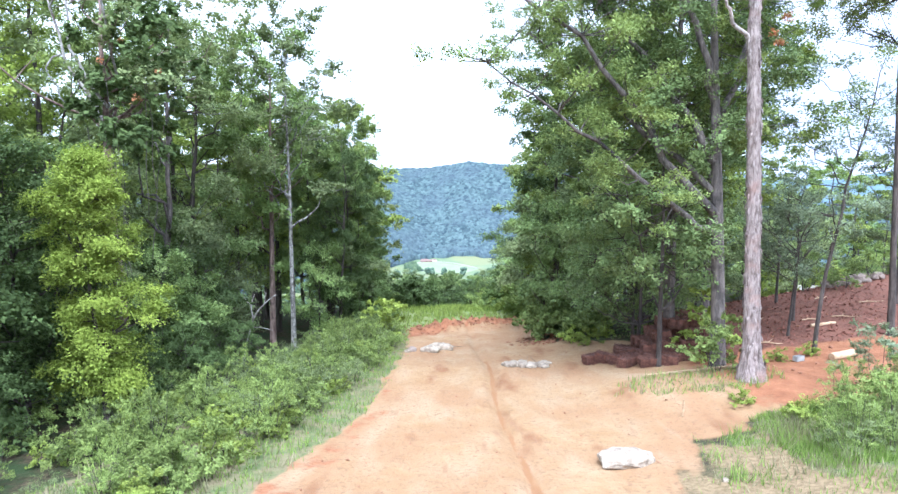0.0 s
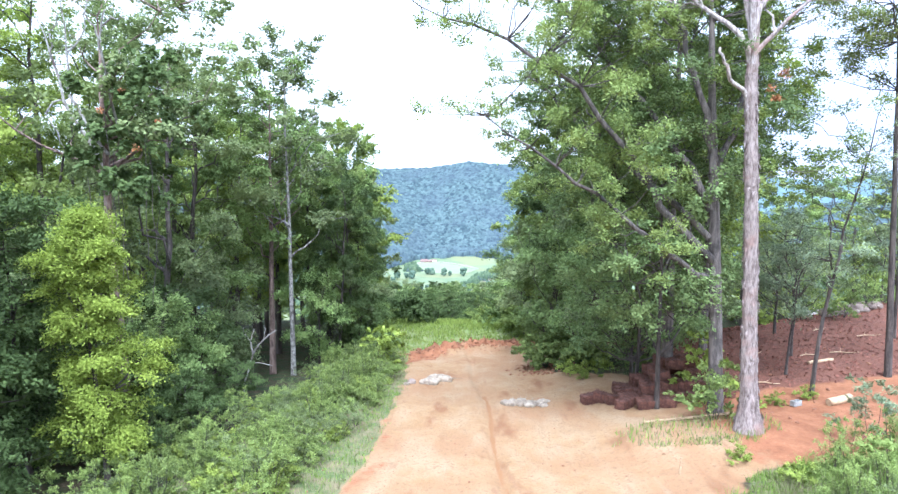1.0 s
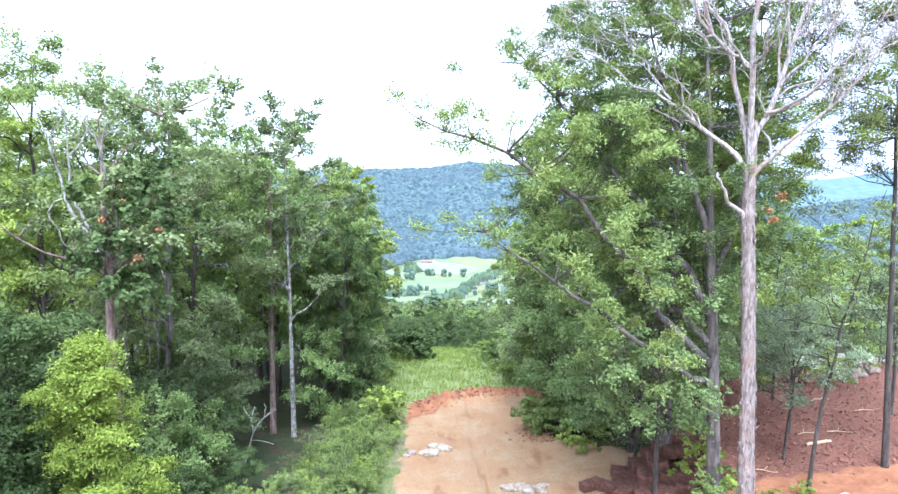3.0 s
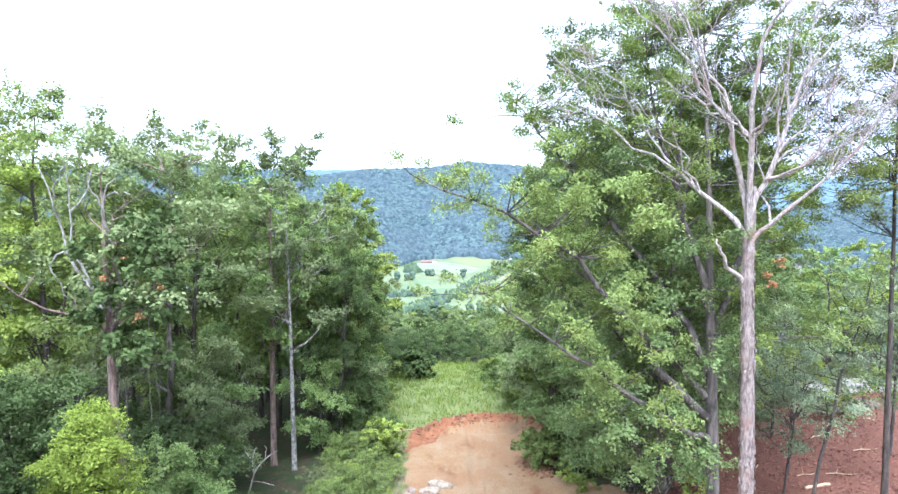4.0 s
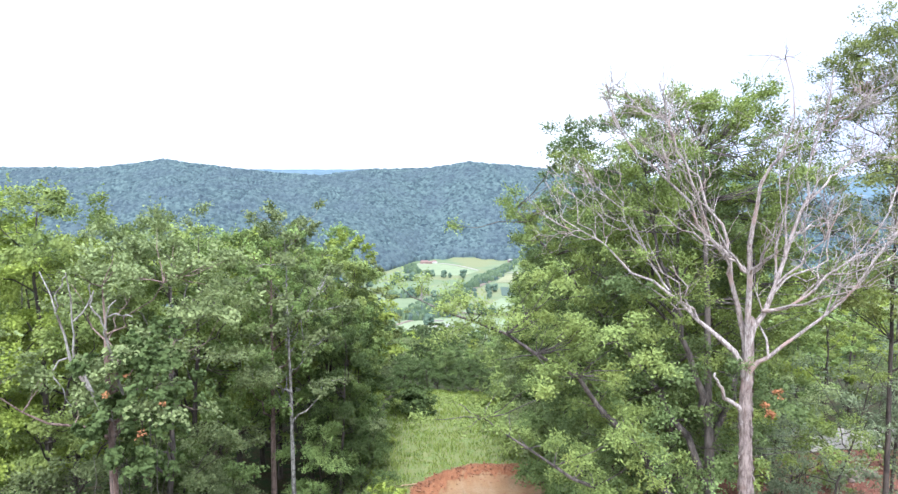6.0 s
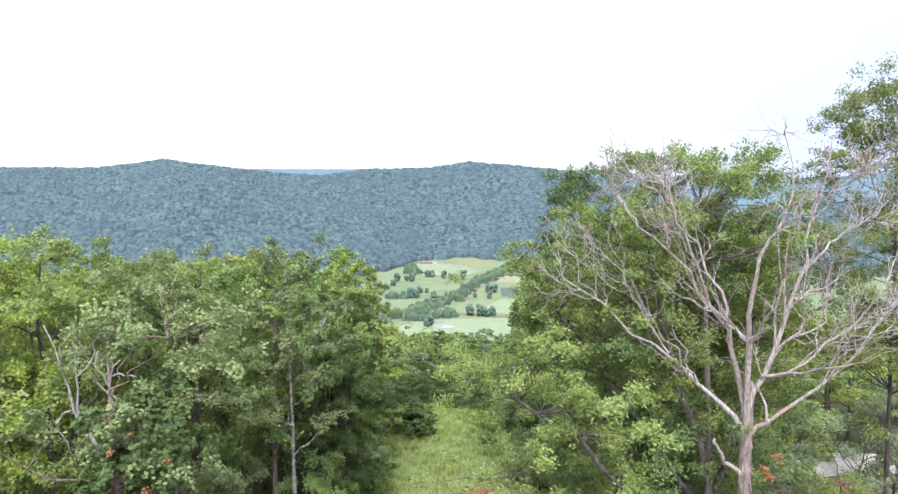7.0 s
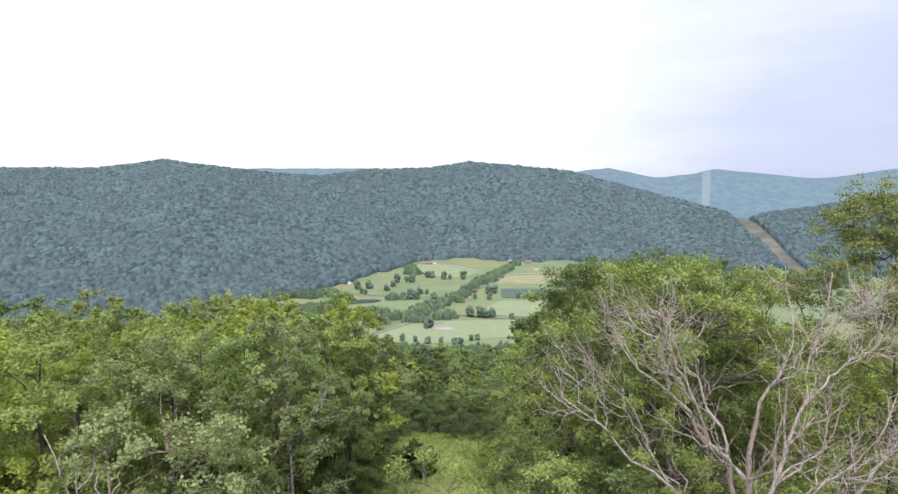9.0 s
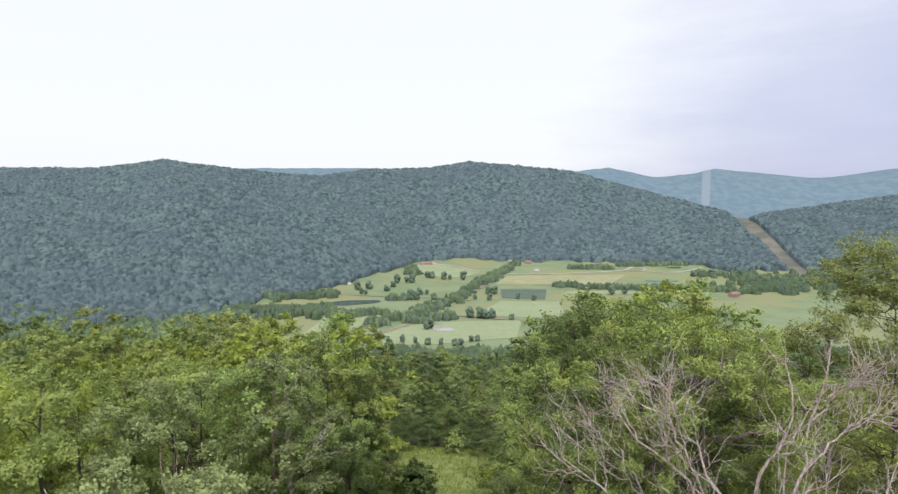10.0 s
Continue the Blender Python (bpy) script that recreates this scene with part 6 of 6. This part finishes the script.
bump(_nt, _p, noise_node(_nt, 0.6, 3).outputs["Fac"], 0.1, 0.1)
M["algae"] = plain_mat("algae", (0.03, 0.09, 0.075), (0.05, 0.12, 0.10), 0.05, 0.35, 0, 0.0)
# pale base colour at low roughness, for the two nearest ponds
M["pale_water"] = plain_mat("pale_water", (0.19, 0.17, 0.16), (0.25, 0.22, 0.21), 0.05, 0.12, 0, 0.0)
M["gravel"] = plain_mat("gravel", (0.24, 0.22, 0.19), (0.34, 0.32, 0.28), 0.2)
M["farm_dirt"] = plain_mat("farm_dirt", (0.14, 0.11, 0.085), (0.20, 0.165, 0.13), 0.1)
M["brick_wall"] = plain_mat("brick_wall", (0.19, 0.125, 0.105), (0.26, 0.175, 0.15), 0.8)
M["roof_red"] = plain_mat("roof_red", (0.15, 0.095, 0.082), (0.20, 0.13, 0.115), 0.8)
M["roof_grey"] = plain_mat("roof_grey", (0.16, 0.15, 0.155), (0.25, 0.23, 0.23), 0.8)
M["white_wall"] = plain_mat("white_wall", (0.5, 0.48, 0.45), (0.62, 0.6, 0.57), 0.8)
M["dark_pane"] = plain_mat("dark_pane", (0.03, 0.035, 0.04), (0.05, 0.055, 0.06), 1.0, 0.2)
M["crop_dark"] = plain_mat("crop_dark", (0.040, 0.065, 0.048), (0.058, 0.085, 0.06), 0.03, 0.9)
M["crop_tan"] = plain_mat("crop_tan", (0.16, 0.165, 0.085), (0.21, 0.205, 0.11), 0.03, 0.9)
M["crop_green"] = plain_mat("crop_green", (0.148, 0.184, 0.098), (0.175, 0.205, 0.112), 0.03, 0.9)


def flat_patch(name, pts, z, material, label, category, thick=0.3):
    bm = bmesh.new()
    top = [bm.verts.new((x, y, z)) for x, y in pts]
    low = [bm.verts.new((x, y, z - thick)) for x, y in pts]
    bm.faces.new(top)
    n = len(pts)
    for i in range(n):
        bm.faces.new((top[i], low[i], low[(i + 1) % n], top[(i + 1) % n]))
    bmesh.ops.recalc_face_normals(bm, faces=bm.faces[:])
    me = bpy.data.meshes.new(name)
    bm.to_mesh(me)
    bm.free()
    me.materials.append(material)
    return tagged(new(name, me), label, category, kind="structure")


def ellipse(cx, cy, a, b, turn, seed, n=28):
    rng = np.random.default_rng(seed)
    ph = rng.uniform(0, 6.28, 3)
    t = np.arange(n) * 2 * np.pi / n
    r = 1 + 0.10 * np.sin(2 * t + ph[0]) + 0.07 * np.sin(3 * t + ph[1]) + 0.04 * np.sin(5 * t + ph[2])
    c, s = math.cos(radians(turn)), math.sin(radians(turn))
    return [(cx + c * a * k * math.cos(q) - s * b * k * math.sin(q), cy + s * a * k * math.cos(q) + c * b * k * math.sin(q)) for q, k in zip(t, r)]


def strip(name, P, w, z, material, label):
    P = spline([(x, y, 0) for x, y in P], 8 * len(P))[:, :2]
    T = np.gradient(P, axis=0)
    T /= np.linalg.norm(T, axis=1, keepdims=True)
    S = np.stack([-T[:, 1], T[:, 0]], 1) * w / 2
    n = len(P)
    V = np.concatenate([np.c_[P + S, np.full(n, z)], np.c_[P - S, np.full(n, z)], np.c_[P + S, np.full(n, z - 0.3)], np.c_[P - S, np.full(n, z - 0.3)]])
    i = np.arange(n - 1)
    F = np.concatenate([np.stack([i, n + i, n + i + 1, i + 1], 1)[:, ::-1], np.stack([2 * n + i, 2 * n + i + 1, i + 1, i], 1)[:, ::-1], np.stack([3 * n + i, n + i, n + i + 1, 3 * n + i + 1], 1)])
    tagged(new(name, mesh_np(name, V, [F], material)), label, "road", kind="structure")


Z0 = VALLEY
flat_patch("field", [(72, 1480), (0, 1600), (-60, 1660), (-110, 1560), (-60, 1420), (30, 1400)], Z0 + 0.5, M["crop_green"], "mown green meadow below the wooded hill", "field")
flat_patch("field", [(95, 1300), (330, 1300), (400, 1440), (130, 1430)], Z0 + 0.5, M["crop_tan"], "pale tan hay field in the valley", "field")
flat_patch("field", [(-130, 800), (-60, 930), (110, 950), (90, 840), (-20, 800)], Z0 + 0.5, M["crop_green"], "mown green meadow round the pond", "field")
flat_patch("field", [(40, 985), (180, 960), (190, 1100), (90, 1110)], Z0 + 0.5, M["crop_green"], "bright green meadow in the valley", "field")
flat_patch("field", [(210, 1185), (480, 1175), (500, 1205), (230, 1215)], Z0 + 0.5, M["crop_green"], "bright green meadow beyond the hedge", "field")
flat_patch("field", [(-190, 960), (-105, 985), (-125, 900), (-200, 850)], Z0 + 0.5, M["crop_green"], "bright green meadow beside the tree row", "field")
flat_patch("field", [(95, 1140), (170, 1125), (190, 1235), (100, 1238)], Z0 + 0.6, M["crop_dark"], "dark green crop field in the valley", "field")
for nm, lb, args, m in (("pond", "pale farm pond reflecting the sky", (-8, 884, 16, 11, 0, 1), M["pale_water"]), ("pond", "small farm pond reflecting the sky", (-17, 919, 9, 6, 0, 2), M["pale_water"]),
                        ("lake", "dark lake below the wooded hill", (-165, 1093, 44, 22, 12, 3), WATER), ("pond", "green pond in the hay field", (452, 1350, 36, 14, -4, 4), M["algae"]),
                        ("pond", "dark pond below the hill", (554, 1566, 20, 9, 0, 5), WATER)):
    flat_patch(nm, ellipse(*args), Z0 + 0.9, m, lb, "pond")
strip("farm_road", [(-78, 1612), (-39, 1636), (12, 1596), (70, 1492)], 7, Z0 + 1.1, M["gravel"], "pale gravel drive across the meadow")
strip("farm_road", [(100, 1440), (126, 1456), (213, 1449), (328, 1478), (413, 1515), (455, 1572), (474, 1547), (457, 1508), (413, 1500)], 7, Z0 + 1.0, M["gravel"], "pale gravel drive with a turning loop")
strip("farm_road", [(457, 1508), (503, 1478), (562, 1504), (625, 1572)], 6, Z0 + 0.95, M["gravel"], "pale gravel drive along the valley")
strip("farm_road", [(-105, 843), (-75, 890), (-46, 930), (14, 978), (56, 963), (126, 944)], 7, Z0 + 1.0, M["farm_dirt"], "brown dirt track along the tree row")
strip("farm_road", [(20, 1130), (47, 1216), (85, 1320), (117, 1419)], 11, Z0 + 1.0, M["farm_dirt"], "brown dirt track along the tree row")
strip("farm_road", [(-210, 1180), (-100, 1150), (-20, 1140), (40, 1110)], 5, Z0 + 1.0, M["farm_dirt"], "dirt track across the meadows")



def round_tree(seed, h, R):
    """A full rounded tree seen from far: short trunk and a crown of many uneven leafy masses."""
    rng = np.random.default_rng(seed)
    root = thing("field_tree", pose(0, 0, 0), "rounded green tree standing in the valley meadows", "tree", "valley trees")
    V, F = tubes([(np.array([(0, 0, -0.5), (0, 0, 0.3 * h), (0.1, 0, 0.8 * h)]), np.array([0.4, 0.3, 0.1]), 6)])
    child("trunk", mesh_np("trunk", V, F, M["wood_bark"], True), root)
    bm = bmesh.new()
    for k in range(15):
        f, a = rng.uniform(0.12, 0.82), k * 2.4
        r = R * 0.62 * math.sqrt(max(0.0, 1 - (2 * f - 0.85) ** 2)) * rng.uniform(0.5, 1)
        g = bmesh.ops.create_icosphere(bm, subdivisions=2, radius=R * rng.uniform(0.34, 0.52))
        c = Vector((r * math.cos(a), r * math.sin(a), 0.1 * h + 0.86 * h * f))
        for v in g["verts"]:
            n = v.co.normalized()
            v.co = v.co * (1 + 0.35 * noise.noise(n * 2.6 + c)) + c
            v.co.z = max(v.co.z, 0.35 + 0.2 * rng.random())
    for f in bm.faces:
        f.smooth = False
    part("crown", bm, M["field_canopy"], root)
    return root


FIELD = [round_tree(90, 11.5, 4.6), round_tree(91, 10.0, 5.2), round_tree(92, 13.0, 4.4)]
TREES = [(-177, 1228), (-163, 1182), (-156, 1240), (-154, 1171), (-119, 1216), (-111, 1264), (-107, 1311), (-69, 1124), (-54, 1176), (-41, 1178), (-57, 1120), (-27, 1124), (-89, 1325), (-77, 1325),
         (-37, 1388), (-48, 1388), (-11, 1364), (2, 1364), (31, 1364), (46, 1124), (74, 1182), (85, 1182), (71, 1116), (32, 966), (47, 963), (56, 960), (66, 960), (94, 951)]
TREES += [(-94, 814), (-77, 809), (-60, 812), (-43, 807), (-27, 801), (-10, 799), (7, 797), (15, 795), (29, 816), (37, 821), (582, 1414), (543, 1414), (327, 1181), (301, 1174), (150, 1118), (123, 1129),
          (-32, 886), (-28, 892)]


def valley_trees():
    rng = np.random.default_rng(55)

    def put(x, y, s):
        ob = plant(FIELD, rng.integers(3), x, y, s, rng.uniform(0, 360))
        ob.location.z = gz(x, y)
    for x, y in TREES:
        put(x, y, rng.uniform(0.9, 1.9) if y > 830 else rng.uniform(0.7, 1.0))
    # rows and belts of trees: from, to, count, spread to the side, size
    BX, BY = [], []
    for (x0, y0), (x1, y1), n, w in (((-113, 905), (-55, 985), 34, 9), ((-50, 990), (9, 1115), 44, 10), ((15, 1130), (52, 1270), 40, 8), ((55, 1280), (155, 1565), 90, 9),
                                     ((-330, 1130), (-205, 1165), 60, 14), ((-360, 1010), (-185, 1020), 110, 18), ((-180, 960), (-105, 1000), 50, 12), ((-107, 1118), (-69, 1126), 16, 5),
                                     ((-63, 930), (11, 975), 36, 8), ((212, 1265), (256, 1268), 20, 6), ((256, 1250), (520, 1215), 90, 8), ((290, 1545), (396, 1545), 40, 6),
                                     ((-400, 960), (-200, 1000), 90, 20), ((560, 1440), (690, 1400), 50, 25), ((520, 1190), (660, 1240), 50, 22),
                                     ((160, 1640), (170, 1600), 8, 6), ((-95, 1560), (-80, 1430), 30, 8), ((580, 1220), (900, 1450), 260, 55), ((420, 1590), (640, 1620), 50, 8), ((-450, 870), (-260, 900), 90, 22)):
        f = rng.uniform(0, 1, n)
        d = np.array([x1 - x0, y1 - y0], float)
        q = rng.normal(0, 0.8, n) * w / np.hypot(*d)
        BX.append(x0 + d[0] * f - d[1] * q)
        BY.append(y0 + d[1] * f + d[0] * q)
    n = 700
    Y = rng.uniform(760, 960, n)
    X = -Y * rng.uniform(0.34, 0.85, n)
    BX.append(X)
    BY.append(Y)
    X, Y = np.concatenate(BX), np.concatenate(BY)
    dome_field("valley_woods", X, Y, rng.uniform(10, 20, len(X)), rng.uniform(8, 15, len(X)), rng, M["valley_canopy"], "dense green tree belts between the valley meadows", 0.03)
    dome_field("valley_woods", X + rng.normal(0, 3, len(X)), Y + rng.normal(0, 3, len(X)), rng.uniform(7, 13, len(X)), rng.uniform(6, 12, len(X)), rng, M["belt_canopy"], "dense blue-green tree belts between the valley meadows", 0.05)


valley_trees()


def house(x, y, w, d, h, turn, wall, roof, label, name="farmhouse", wings=()):
    root = thing(name, pose(x, y, Z0 + 0.3, 0, 0, turn), label, "house")
    for ww, dd, hh, ox, oy in ((w, d, h, 0, 0), *wings):
        bm = box_bm(ww, dd, hh, 0)
        bmesh.ops.translate(bm, verts=bm.verts, vec=(ox, oy, hh / 2))
        part("wall", bm, M[wall], root)
        bm = bmesh.new()
        e, rh = 0.5, dd * 0.32
        a = [(-ww / 2 - e, -dd / 2 - e, hh), (ww / 2 + e, -dd / 2 - e, hh), (ww / 2 + e, dd / 2 + e, hh), (-ww / 2 - e, dd / 2 + e, hh), (-ww / 2 + ww * 0.12, 0, hh + rh), (ww / 2 - ww * 0.12, 0, hh + rh)]
        v = [bm.verts.new((p[0] + ox, p[1] + oy, p[2] + 0.02)) for p in a]
        for f in ((0, 1, 5, 4), (2, 3, 4, 5), (1, 2, 5), (3, 0, 4), (3, 2, 1, 0)):
            bm.faces.new([v[i] for i in f])
        part("roof", bm, M[roof], root)
        for k in range(int(ww // 3.2)):
            bm = box_bm(1.1, 0.12, 1.4, 0)
            bmesh.ops.translate(bm, verts=bm.verts, vec=(ox - ww / 2 + 1.6 + 3.2 * k, oy - dd / 2 - 0.05, hh * 0.55))
            part("window", bm, M["dark_pane"], root)


house(-62, 1628, 22, 12, 4.5, 8, "brick_wall", "roof_red", "long brick farmhouse with red roof below the hill", wings=((10, 9, 4, 14, -4),))
house(-38, 1640, 12, 8, 4, -10, "white_wall", "roof_red", "pale farm building with red roof beside the drive")
house(161, 1660, 16, 10, 5, 5, "brick_wall", "roof_grey", "brick farmhouse with grey roof among trees")
house(205, 1648, 17, 11, 5, -6, "brick_wall", "roof_red", "brick farmhouse with red roof below the hill")
house(208, 1515, 12, 6, 3.2, 2, "white_wall", "roof_grey", "low white shed on the meadow", "shed")
house(680, 1600, 18, 11, 5, 20, "white_wall", "roof_grey", "pale house with grey roof at the wood's edge")
house(519, 1155, 20, 11, 5.5, 28, "brick_wall", "roof_red", "large brick house with red-brown roof among trees", wings=((9, 9, 4.5, 13, 5),))
house(247, 1160, 12, 7, 3.5, -10, "white_wall", "roof_grey", "white farm shed beside the hedge", "shed")
house(-205, 1300, 9, 6, 3, 12, "white_wall", "roof_grey", "small pale shed at the wood's edge", "shed")
